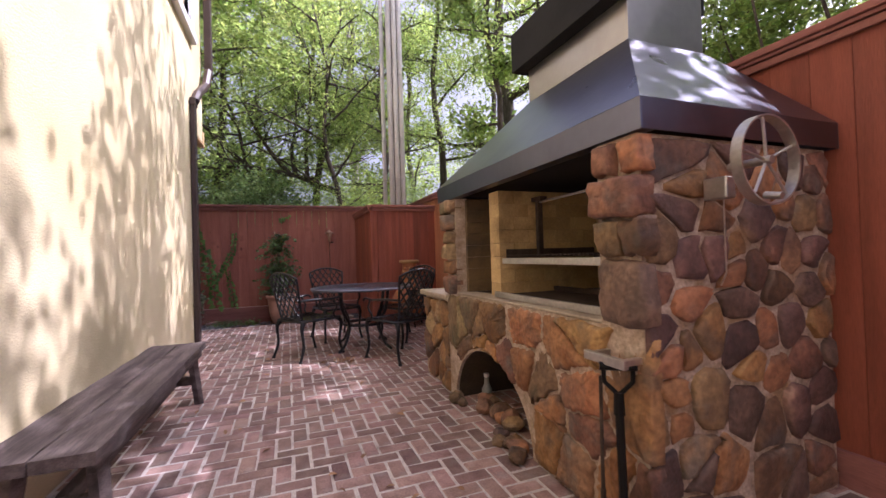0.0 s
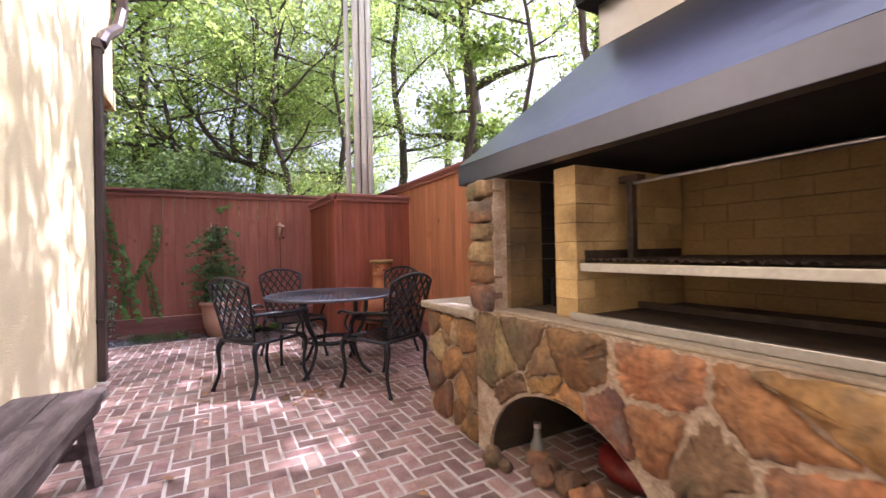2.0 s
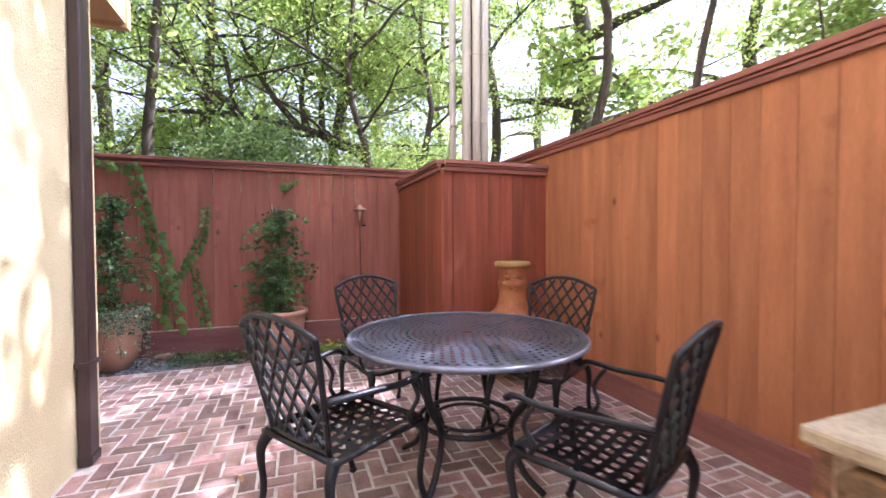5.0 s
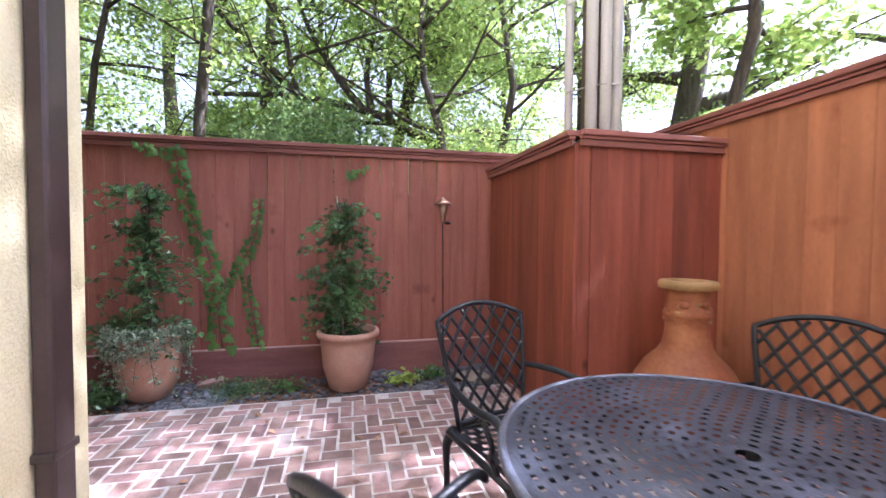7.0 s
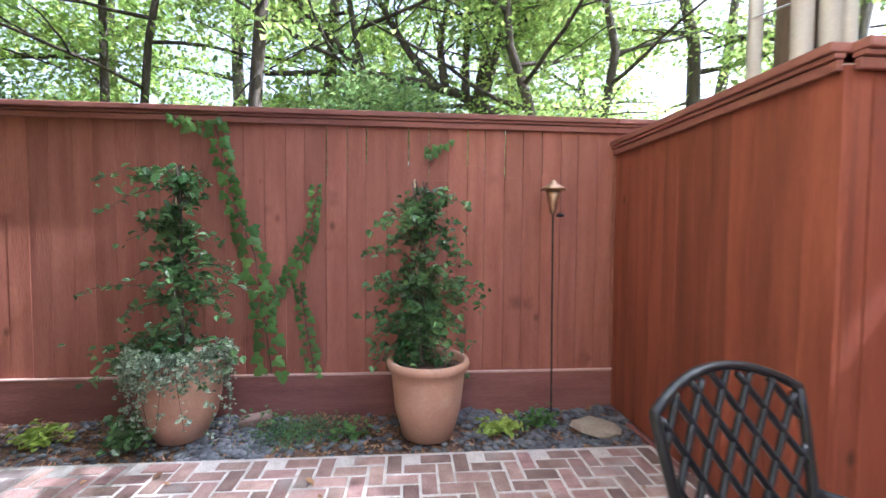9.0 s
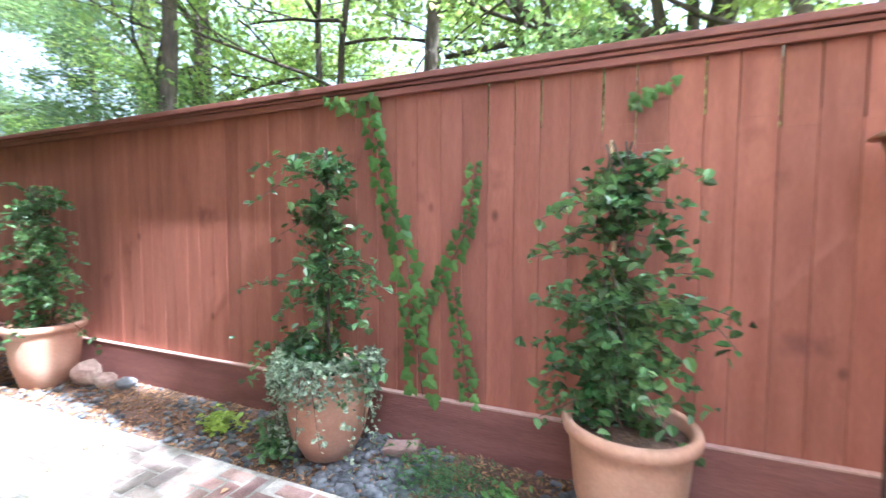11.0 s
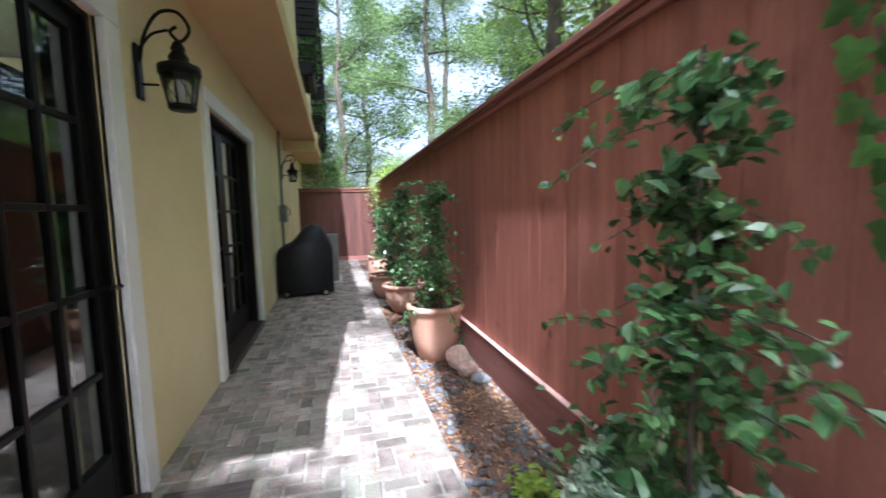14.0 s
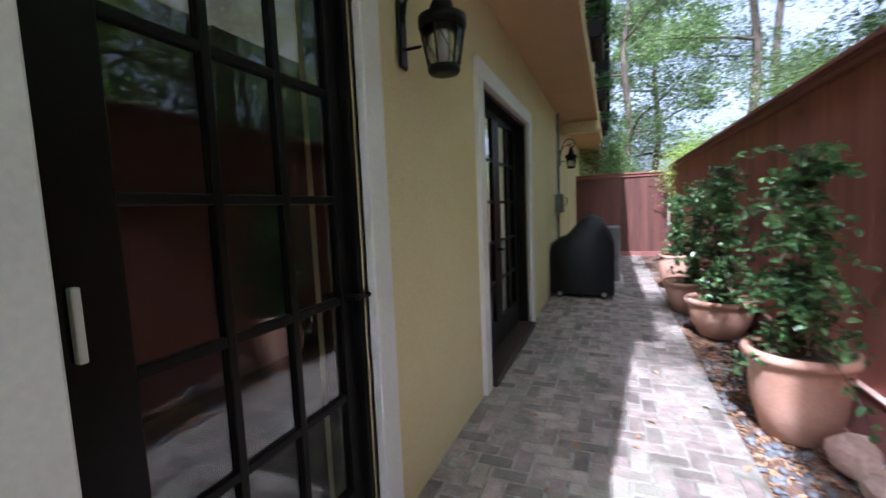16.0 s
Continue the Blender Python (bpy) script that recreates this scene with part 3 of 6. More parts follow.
# added out of view, dark so the hood's south side reflects little
fence("fence_south", "x", -4.15, XH, XE - 0.07, 2.13, GATE, "unseen dark board fence added to close the patio and cut bounce light", 1, 0.16, 15, 0.165)


# ---- trees ----
def limb(rng, start, direction, length, r0, r1, droop=0.0, n=7):
    pts, p, d = [], Vector(start), Vector(direction).normalized()
    for i in range(n):
        pts.append(p.copy())
        d = (d + Vector((rng.uniform(-1, 1), rng.uniform(-1, 1), rng.uniform(-0.7, 0.7) - droop)) * 0.2).normalized()
        p = p + d * length / (n - 1)
    rr = [r0 + (r1 - r0) * i / (n - 1) for i in range(n)]
    return pts, rr


def tree(x, y, height, crown_lo, spread, leaves, seed, trunk=0.16, size=0.145, foliage=None, lean=(0, 0), limbs=9, thick=0.4, label="tall leafy tree with a thin dark trunk beyond the fence"):
    rng, nrg = random.Random(seed), np.random.default_rng(seed)
    root = thing("tree", label, "tree", "trees beyond the fence")
    tr = bmesh.new()
    n = 10
    pts = [Vector((x + lean[0] * (i / n) + 0.12 * math.sin(i * 1.3 + seed), y + lean[1] * (i / n) + 0.12 * math.cos(i * 1.7 + seed), -0.14 + height * i / n)) for i in range(n + 1)]
    tube(pts, [trunk * (1.15 - 0.95 * i / n) for i in range(n + 1)], 9, bm=tr)
    tips = []
    for k in range(limbs):
        h = crown_lo + (height - crown_lo) * (k + rng.random()) / limbs
        f = min(h / height, 0.99) * n
        i = int(f)
        base = pts[i].lerp(pts[i + 1], f - i)
        an = k * 2.4 + rng.uniform(-0.5, 0.5)
        ln = spread * rng.uniform(0.65, 1.1) * (1.0 - 0.45 * (h - crown_lo) / (height - crown_lo))
        lp, lr = limb(rng, base, (math.cos(an), math.sin(an), rng.uniform(0.05, 0.6)), ln, trunk * thick, 0.012)
        tube(lp, lr, 6, bm=tr)
        tips += lp[2:]
        for q in (3, 4, 5):
            sp2, sr = limb(rng, lp[q], (rng.uniform(-1, 1), rng.uniform(-1, 1), rng.uniform(-0.2, 0.6)), ln * 0.5, lr[q] * 0.6, 0.008, 0.1, 5)
            tube(sp2, sr, 5, bm=tr)
            tips += sp2[1:]
    part("trunk", tr, BARK, root, smooth=True)
    tips = np.array([tuple(t) for t in tips])
    per = nrg.integers(0, len(tips), leaves // 28)
    clumps = tips[per] + nrg.normal(size=(len(per), 3)) * (0.34, 0.34, 0.22) * (spread / 2.4)
    c = np.repeat(clumps, 28, 0) + nrg.normal(size=(len(per) * 28, 3)) * (0.2, 0.2, 0.11)
    leaf_mesh("crown", c, size, foliage or LEAF, root, nrg, up=0.5, aspect=0.58, plain=True)
    return root


def bush(x, y, z, rx, ry, rz, leaves, seed, size=0.13, material=LEAF):
    nrg, rng = np.random.default_rng(seed), random.Random(seed)
    root = thing("bush", "dense green understorey bush beyond the fence", "bush", "bushes beyond the fence")
    st = bmesh.new()
    for k in range(6):
        an = k * 1.05
        lp, lr = limb(rng, (x + 0.1 * math.cos(an), y + 0.1 * math.sin(an), -0.14), (0.5 * math.cos(an), 0.5 * math.sin(an), 1), z + rz * 0.6, 0.03, 0.008)
        tube(lp, lr, 5, bm=st)
    part("stem", st, BARK, root)
    nc = leaves // 42
    u = nrg.normal(size=(nc, 3)); u /= np.linalg.norm(u, axis=1)[:, None]
    u *= nrg.uniform(0.35, 1.0, (nc, 1)) ** 0.6
    cl = u * (rx, ry, rz) + (x, y, z)
    c = np.repeat(cl, 42, 0) + nrg.normal(size=(nc * 42, 3)) * (0.17, 0.17, 0.11)
    c = c[c[:, 2] > -0.1]
    leaf_mesh("crown", c, size, material, root, nrg, up=0.5, aspect=0.58, plain=True)


TREES = (  # x, y, height, crown from, spread, leaves, trunk
    (-7.6, 12.0, 12, 3.2, 2.8, 15000, 0.2), (-4.4, 11.5, 9, 2.4, 2.4, 13000, 0.07), (0.9, 12.4, 8.5, 2.2, 2.8, 14000, 0.13), (-1.8, 13.8, 13, 3.6, 3.0, 15000, 0.14),
    (6.6, 11.6, 13, 3.0, 3.4, 8500, 0.30), (4.7, 12.6, 12, 4.0, 2.6, 8000, 0.14), (9.5, 9.4, 11, 3.2, 2.8, 7500, 0.2), (-11.5, 13.5, 13, 2.5, 3.0, 14000, 0.17),
    (-14.5, 10.4, 13, 2.8, 2.8, 14000, 0.13), (-17.5, 7.6, 13, 2.5, 3.0, 14000, 0.14), (-20, 12.5, 15, 3.0, 3.4, 15000, 0.18), (-15.0, 15.5, 15, 3.0, 3.4, 14000, 0.17),
    (2.6, 17.0, 14, 3.0, 3.6, 15000, 0.2), (-5.0, 17.5, 15, 3.0, 3.6, 15000, 0.2), (9.0, 17.0, 14, 3.0, 3.6, 10000, 0.2),
    # most trees below are added to block sun over the yard, the tallest unseen
    (4.9, 7.0, 9.5, 4.6, 2.0, 1300, 0.06), (4.7, 8.7, 10, 3.6, 1.3, 5200, 0.1), (9.4, 7.9, 16.0, 13.0, 1.8, 7000, 0.15), (9.8, 7.8, 30, 21.7, 2.0, 15000, 0.2), (4.6, 5.2, 10.5, 6.0, 1.8, 3200, 0.07), (4.3, 0.7, 9.5, 4.3, 1.8, 4200, 0.09), (4.2, 3.6, 10.5, 6.0, 1.8, 1300, 0.07), (7.2, 2.6, 11, 5.2, 3.0, 3800, 0.2), (7.6, 4.8, 10.5, 5.0, 2.2, 3000, 0.18), (7.0, -1.2, 11, 5.2, 2.8, 9000, 0.2), (11.0, 4.0, 12, 3.0, 3.2, 14000, 0.2), (11.5, -1.5, 12, 3.0, 3.2, 12000, 0.2), (-5.2, 9.7, 12, 7.4, 2.6, 9000, 0.1), (-1.8, 9.9, 9.5, 5.6, 2.2, 5000, 0.08))
for k, (x, y, h, lo, sp_, nl, tk) in enumerate(TREES):
    nl = int(nl * (2.1 if x < -9 else 1.65)) if k < 15 else nl
    # sunlit western crowns are shaded down by the darker leaf colour
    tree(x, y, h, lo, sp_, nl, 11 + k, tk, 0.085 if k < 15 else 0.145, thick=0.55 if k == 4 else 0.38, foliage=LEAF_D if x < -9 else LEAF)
for k, (x, y, h, sp_) in enumerate(((-1.0, 19.0, 13, 4.2), (5.6, 19.0, 13, 4.2), (-9.0, 18.5, 13, 4.2), (-18.5, 16.0, 14, 4.0), (-23, 9.0, 14, 4.0), (-24, 5.0, 13, 4.0))):
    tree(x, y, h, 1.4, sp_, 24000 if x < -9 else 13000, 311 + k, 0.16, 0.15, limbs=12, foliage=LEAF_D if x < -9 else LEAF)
# half-bare young trees with arching limbs close behind the fence
for k, (x, y, h, lo, sp_, nl, tk, ln_) in enumerate(((1.3, 10.3, 7.5, 2.2, 2.6, 2600, 0.10, (-0.5, 0.2)), (0.5, 10.8, 6.5, 2.0, 2.8, 2200, 0.09, (-2.4, 0.3)), (-3.4, 10.3, 7.0, 2.2, 2.2, 2400, 0.07, (0.6, 0)), (-7.0, 10.4, 7.5, 2.4, 2.2, 2600, 0.06, (0.9, 0.2)), (2.4, 11.2, 8.0, 2.6, 2.0, 1800, 0.11, (0.2, 0)))):
    tree(x, y, h, lo, sp_, nl, 211 + k, tk * 0.8, 0.09, None, ln_, 13, 0.4, "young half-bare tree with thin arching grey limbs")
PALEBARK = mat("pale_bark", (0.3, 0.28, 0.25), (0.5, 0.47, 0.43), 3, 0.85, bump=0.6, bscale=20, stretch=(5, 5, 1), fine=0.2, stain=((0.2, 0.17, 0.14), 4, 0.58))


def limbed_tree(label, trunk, radius, limbs, leaves, size, seed, material):
    """A tree with a bent trunk and chosen limbs, twigs along the limbs and leaves on the twigs."""
    rng, nrg = random.Random(seed), np.random.default_rng(seed)
    root = thing("tree", label, "tree", "trees beyond the fence")
    b, tips = bmesh.new(), []
    line = curve(trunk, 6)
    tube(line, [radius * (1.1 - 0.85 * i / (len(line) - 1)) for i in range(len(line))], 10, bm=b)
    for run in limbs:
        lp = curve(run, 6)
        tube(lp, [radius * (0.55 - 0.45 * i / (len(lp) - 1)) for i in range(len(lp))], 7, bm=b)
        for q in range(4, len(lp), 1):
            sp2, sr = limb(rng, lp[q], (rng.uniform(-1, 1), rng.uniform(-1, 0.6), rng.uniform(-0.1, 1.0)), rng.uniform(0.5, 1.5), radius * 0.14, 0.006, 0.05, 6)
            tube(sp2, sr, 5, bm=b)
            tips += sp2[2:]
    part("trunk", b, material, root, smooth=True)
    tips = np.array([tuple(t) for t in tips])
    per = nrg.integers(0, len(tips), leaves // 20)
    c = np.repeat(tips[per] + nrg.normal(size=(len(per), 3)) * 0.12, 20, 0) + nrg.normal(size=(len(per) * 20, 3)) * (0.15, 0.15, 0.08)
    leaf_mesh("crown", c, size, LEAF, root, nrg, up=0.5, aspect=0.58, plain=True)


limbed_tree("tall pale-barked forked tree beyond the fence", [(2.43, 15.6, -0.14), (2.4, 15.6, 3), (2.45, 15.6, 5.2), (2.3, 15.6, 8), (2.35, 15.5, 12)], 0.19,
            [[(2.43, 15.6, 4.6), (2.9, 15.5, 5.6), (3.2, 15.4, 7.4), (3.3, 15.3, 9.5)], [(2.4, 15.6, 5.0), (1.9, 15.4, 5.9), (1.6, 15.3, 7.6), (1.5, 15.2, 9.6)], [(2.35, 15.6, 6.6), (2.9, 15.4, 8), (3.4, 15.2, 9.6)]], 5200, 0.1, 401, PALEBARK)
limbed_tree("dark leaning tree with long arching limbs beyond the fence", [(1.75, 11.4, -0.14), (1.6, 11.4, 1.6), (1.35, 11.3, 2.75), (0.75, 11.2, 3.05), (0.22, 11.1, 3.25), (-0.85, 11.0, 3.38), (-2.1, 10.9, 3.3)], 0.12,
            [[(0.22, 11.1, 3.25), (0.15, 11.1, 3.9), (0.28, 11.1, 4.7), (0.2, 11.1, 6.2)], [(0.75, 11.2, 3.05), (0.95, 11.1, 3.9), (1.12, 11.0, 4.85), (1.5, 11.0, 6.3)], [(0.1, 11.1, 3.27), (-0.35, 11.0, 3.8), (-0.8, 10.9, 4.6), (-1.0, 10.8, 5.6)], [(-0.85, 11.0, 3.38), (-1.4, 10.9, 3.9), (-2.0, 10.8, 4.5), (-2.7, 10.7, 5.0)], [(0.5, 11.1, 3.15), (0.5, 11.0, 3.9), (0.62, 11.0, 5.2), (0.6, 10.9, 6.4)]], 8200, 0.07, 402, BARK)
BUSHES = ((-9.5, 10.6, 1.9), (-6.2, 10.2, 1.8), (-3.0, 10.4, 1.9), (-0.6, 10.6, 1.65), (1.6, 11.0, 2.0), (6.0, 9.6, 2.4), (8.2, 12.2, 2.8), (4.6, 8.6, 1.7), (-13.0, 9.4, 2.2), (-15.5, 6.5, 2.0), (5.4, 4.0, 1.7), (5.2, 0.6, 1.6), (-2.2, 15, 3.2), (3.4, 14.6, 3.2), (-7.2, 15, 3.2), (-11.5, 16.5, 3.0))
for k, (x, y, z) in enumerate(BUSHES):
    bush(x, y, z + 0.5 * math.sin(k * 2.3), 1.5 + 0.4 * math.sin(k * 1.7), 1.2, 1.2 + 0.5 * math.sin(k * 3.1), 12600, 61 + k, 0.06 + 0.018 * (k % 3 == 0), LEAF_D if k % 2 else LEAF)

for k, (x, y, z) in enumerate(((5.7, 2.4, 3.0), (5.6, -0.4, 3.0), (5.9, 5.2, 2.6), (6.2, -3.4, 3.0))):
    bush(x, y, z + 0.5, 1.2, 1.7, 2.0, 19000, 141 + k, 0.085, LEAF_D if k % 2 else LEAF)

# utility pole with conduits
up = thing("utility_pole", "weathered wooden utility pole with pale conduits strapped on", "utility pole")
PX, PY = 1.985, 7.63
part("pole", tube([(PX, PY, -0.14), (PX, PY, 11)], [0.135, 0.115], 18), POLE, up, smooth=True)
for k, (dx, dy, r) in enumerate(((-0.135, -0.125, 0.05), (-0.04, -0.185, 0.046), (0.06, -0.185, 0.044), (-0.225, 0.08, 0.038))):
    part("conduit", tube([(PX + dx, PY + dy, -0.14), (PX + dx, PY + dy, 10.4 - 0.3 * k)], r, 12), CONDUIT, up, smooth=True)
for z in (2.55, 3.3, 4.5, 5.7, 7.0):
    part("strap", tube([(PX + 0.145 * math.cos(a), PY + 0.145 * math.sin(a), z) for a in np.linspace(-0.9, 2.6, 12)] + [(PX - 0.26, PY + 0.06, z), (PX - 0.16, PY - 0.14, z), (PX - 0.06, PY - 0.222, z), (PX + 0.07, PY - 0.225, z)], 0.007, 5), STEEL, up)
part("cable", tube(curve([(PX, PY, 9.6), (PX + 6, PY - 1, 9.0), (PX + 14, PY - 2, 9.8)]), 0.02, 5), BLACK, up)
part("cable", tube(curve([(PX, PY, 9.2), (PX - 9, PY + 0.6, 8.4), (PX - 20, PY + 1, 9.4)]), 0.02, 5), BLACK, up)


# ---- stone barbecue ----
def clip_poly(poly, p, nrm):
    out = []
    for i, a in enumerate(poly):
        b = poly[(i + 1) % len(poly)]
        da, db = (a - p).dot(nrm), (b - p).dot(nrm)
        if da <= 0:
            out.append(a)
        if (da < 0 < db) or (db < 0 < da):
            out.append(a.lerp(b, da / (da - db)))
    return out


def stone_cells(u0, u1, v0, v1, size, rng, keep=lambda p: True, jitter=0.42):
    """Uneven cells that fill a rectangle: the outlines of rubble stones."""
    nu, nv = max(1, round((u1 - u0) / size)), max(1, round((v1 - v0) / size))
    sites = []
    for j in range(nv):
        for i in range(nu):
            du, dv = (u1 - u0) / nu, (v1 - v0) / nv
            s = Vector((u0 + du * (i + 0.5 + 0.5 * (j % 2) - 0.25 + rng.uniform(-jitter, jitter)), v0 + dv * (j + 0.5 + rng.uniform(-jitter, jitter))))
            if rng.random() > 0.12:
                sites.append(s)
            if rng.random() < 0.15:
                sites.append(s + Vector((rng.uniform(-0.5, 0.5) * du, rng.uniform(-0.5, 0.5) * dv)))
    sites = [s for s in sites if u0 < s.x < u1 and v0 < s.y < v1]
    cells = []
    for s in sites:
        if not keep(s):
            continue
        poly = [Vector((u0, v0)), Vector((u1, v0)), Vector((u1, v1)), Vector((u0, v1))]
        for q in sites:
            if q is not s and (q - s).length < 4 * size:
                poly = clip_poly(poly, (s + q) / 2, (q - s).normalized())
                if len(poly) < 3:
                    break
        if len(poly) >= 3:
            cells.append(poly)
    return cells


def stone(poly, place, rng, gap=0.0085, depth=0.05):
    """One rounded stone on the outline poly; place(u, v, d) gives its point in the world."""
    c = sum(poly, Vector((0, 0))) / len(poly)
    r = sum((p - c).length for p in poly) / len(poly)
    if r < 0.025:
        return None
    k = max(0.3, 1 - gap / r * 1.25)
    pts = [c + (p - c) * k for p in poly]
    q = []
    for i, a in enumerate(pts):
        b = pts[(i + 1) % len(pts)]
        if (b - a).length > 0.022:
            q += [a.lerp(b, 0.2), a.lerp(b, 0.8)]
        else:
            q.append(a.lerp(b, 0.5))
    q = [p + Vector((rng.uniform(-1, 1), rng.uniform(-1, 1))) * 0.009 for p in q]
    bm = bmesh.new()
    d = depth * rng.uniform(0.75, 1.3)
    tilt = (rng.uniform(-0.1, 0.1), rng.uniform(-0.1, 0.1))
    rings = []
    for sc, dd in ((1.0, -0.02), (1.0, d * 0.55), (0.94, d * 0.88), (0.76, d)):
        rings.append([bm.verts.new(place(c.x + (p.x - c.x) * sc, c.y + (p.y - c.y) * sc, dd + (0 if dd < 0 else (p - c).x * sc * tilt[0] + (p - c).y * sc * tilt[1] + rng.uniform(-0.006, 0.006)))) for p in q])
    n = len(q)
    for r0, r1 in zip(rings, rings[1:]):
        for i in range(n):
            bm.faces.new((r0[i], r0[(i + 1) % n], r1[(i + 1) % n], r1[i]))
    top = bm.verts.new(place(c.x, c.y, d * rng.uniform(0.96, 1.08)))
    for i in range(n):
        bm.faces.new((rings[-1][i], rings[-1][(i + 1) % n], top))
    bmesh.ops.recalc_face_normals(bm, faces=bm.faces[:])
    return bm


BX0, BX1, BY0, BY1, BZ = 1.235, 2.33, 1.17, 3.12, 0.81
AY, AW, AH = 2.47, 0.54, 0.46                  # the arch of the log store
rng = random.Random(77)
bbq = thing("stone_barbecue", "rustic fieldstone barbecue with firebrick hearth and arched log store", "barbecue")
for bx in ((BX0, BX1, BY0, AY - AW, 0, BZ), (BX0, BX1, AY + AW, BY1, 0, BZ), (BX1 - 0.12, BX1, AY - AW, AY + AW, 0, BZ), (BX0, BX1, BY0, BY0 + 0.2, BZ, 1.545),
           (BX0, BX1, BY1 - 0.2, BY1, BZ, 1.545), (BX1 - 0.14, BX1, BY0 + 0.2, BY1 - 0.2, BZ, 1.545), (BX0 + 0.03, BX1 - 0.02, BY1, 3.80, 0, 0.74)):
    out = (bx[0] - 0.026, bx[1], bx[2] - (0.014 if bx[2] == BY0 else 0), *bx[3:]) if bx[0] < BX0 + 0.1 else bx
    part("mortar_core", box(*out), STONE_MORTAR, bbq)
core = bmesh.new()
prev = None
for i in range(25):
    an = math.pi * i / 24
    y, z = AY - AW * math.cos(an), AH * math.sin(an)
    ring = [core.verts.new(p) for p in ((BX0, y, z), (BX0, y, BZ), (BX1 - 0.12, y, BZ), (BX1 - 0.12, y, z))]
    if prev:
        for a in range(4):
            core.faces.new((prev[a], prev[(a + 1) % 4], ring[(a + 1) % 4], ring[a]))
    prev = ring
bmesh.ops.recalc_face_normals(core, faces=core.faces[:])
# log store's inside coloured near black for its deep shade
part("arch_core", core, SOOT_SHADE, bbq)
face = bmesh.new()
prev = None
for i in range(25):
    an = math.pi * i / 24
    y, z = AY - AW * math.cos(an), AH * math.sin(an)
    ring = [face.verts.new(p) for p in ((BX0 - 0.026, y, z), (BX0 - 0.026, y, BZ), (BX0 - 0.002, y, BZ), (BX0 - 0.002, y, z))]
    if prev:
        for a in range(4):
            face.faces.new((prev[a], prev[(a + 1) % 4], ring[(a + 1) % 4], ring[a]))
    prev = ring
bmesh.ops.recalc_face_normals(face, faces=face.faces[:])
part("arch_face", face, STONE_MORTAR, bbq)
# dark sheets added to shade the arch's sides and back
part("arch_liner", box(BX0 + 0.02, BX1 - 0.13, AY - AW - 0.004, AY - AW + 0.006, 0, 0.2), SOOT_SHADE, bbq)
part("arch_liner", box(BX0 + 0.02, BX1 - 0.13, AY + AW - 0.006, AY + AW + 0.004, 0, 0.2), SOOT_SHADE, bbq)
part("arch_back", box(BX1 - 0.135, BX1 - 0.122, AY - AW, AY + AW, 0, AH), SOOT_SHADE, bbq)


def outside_arch(p, m=-0.07):
    return ((p.x - AY) / (AW + m)) ** 2 + (p.y / (AH + m)) ** 2 > 1


def push_out(poly):
    out = []
    poly = [a.lerp(b, k / 5) for a, b in zip(poly, poly[1:] + poly[:1]) for k in range(5)]
    for p in poly:
        q = ((p.x - AY) / (AW + 0.015)) ** 2 + (p.y / (AH + 0.015)) ** 2
        out.append(Vector((AY + (p.x - AY) / math.sqrt(q), p.y / math.sqrt(q))) if 1e-6 < q < 1 else p)
    return out


def front(u, v, d):
    return (BX0 - d, u, v)


def south(u, v, d):
    return (u, BY0 - d, v)


def ledge_front(u, v, d):
    return (BX0 + 0.03 - d, u, v)


def ledge_north(u, v, d):
    return (u, 3.80 + d, v)


WARM, COOL = (STONE_O, STONE_T, STONE_O, STONE, STONE_O, STONE), (STONE_P, STONE, STONE, STONE_O, STONE, STONE_P, STONE_P, STONE_O)
for place, rect, size, keep, mats, dep in (
        (front, (BY0 - 0.05, BY1, 0.0, BZ), 0.235, outside_arch, WARM, 0.05), 
        (south, (BX0 - 0.04, BX1, 0.0, 1.54), 0.172, None, COOL, 0.034), (ledge_front, (BY1, 3.80, 0.0, 0.735), 0.2, None, WARM, 0.055), (ledge_north, (BX0 + 0.03, BX1 - 0.02, 0.0, 0.735), 0.2, None, WARM, 0.05)):
    for poly in stone_cells(*rect, size, rng, keep or (lambda p: True)):
        if keep and any(p.y < 0.02 and abs(p.x - AY) < AW * 0.8 for p in poly):
            continue
        if keep:
            poly = push_out(poly)
            if abs(sum(p.x * q.y - q.x * p.y for p, q in zip(poly, poly[1:] + poly[:1]))) < 0.009:
                continue
        b = stone(poly, place, rng, 0.0115 if place is south else 0.009, dep)
        if b:
            part("stone", b, rng.choice(mats), bbq, smooth=True)
prg_ = random.Random(5)
for u0, u1, heights, mats, dep in ((BY0 - 0.05, BY0 + 0.2, (0.27, 0.155, 0.16, 0.145), (STONE, STONE_O, STONE, STONE_P), 0.075), (BY1 - 0.2, BY1 + 0.012, (0.15, 0.11, 0.135, 0.1, 0.125, 0.11), (STONE_O, STONE_T, STONE), 0.085)):
    v = BZ
    for k, hgt in enumerate(heights):
        split = u0 + (u1 - u0) * prg_.uniform(0.35, 0.65) if k % 2 and hgt > 0.12 else None
        for a, b_ in (((u0, split), (split, u1)) if split else ((u0, u1),)):
            jit = lambda: prg_.uniform(-0.012, 0.012)
            poly = [Vector((a + jit(), v + jit() * 0.5)), Vector(((a + b_) / 2, v + jit() * 0.6)), Vector((b_ + jit(), v + jit() * 0.5)), Vector((b_ + jit(), v + hgt / 2)), Vector((b_ + jit(), v + hgt + jit() * 0.5)), Vector(((a + b_) / 2, v + hgt + jit() * 0.6)), Vector((a + jit(), v + hgt + jit() * 0.5)), Vector((a + jit(), v + hgt / 2))]
            part("stone", stone(poly, front, prg_, 0.008, dep * prg_.uniform(0.85, 1.2)), prg_.choice(mats), bbq, smooth=True)
        v += hgt
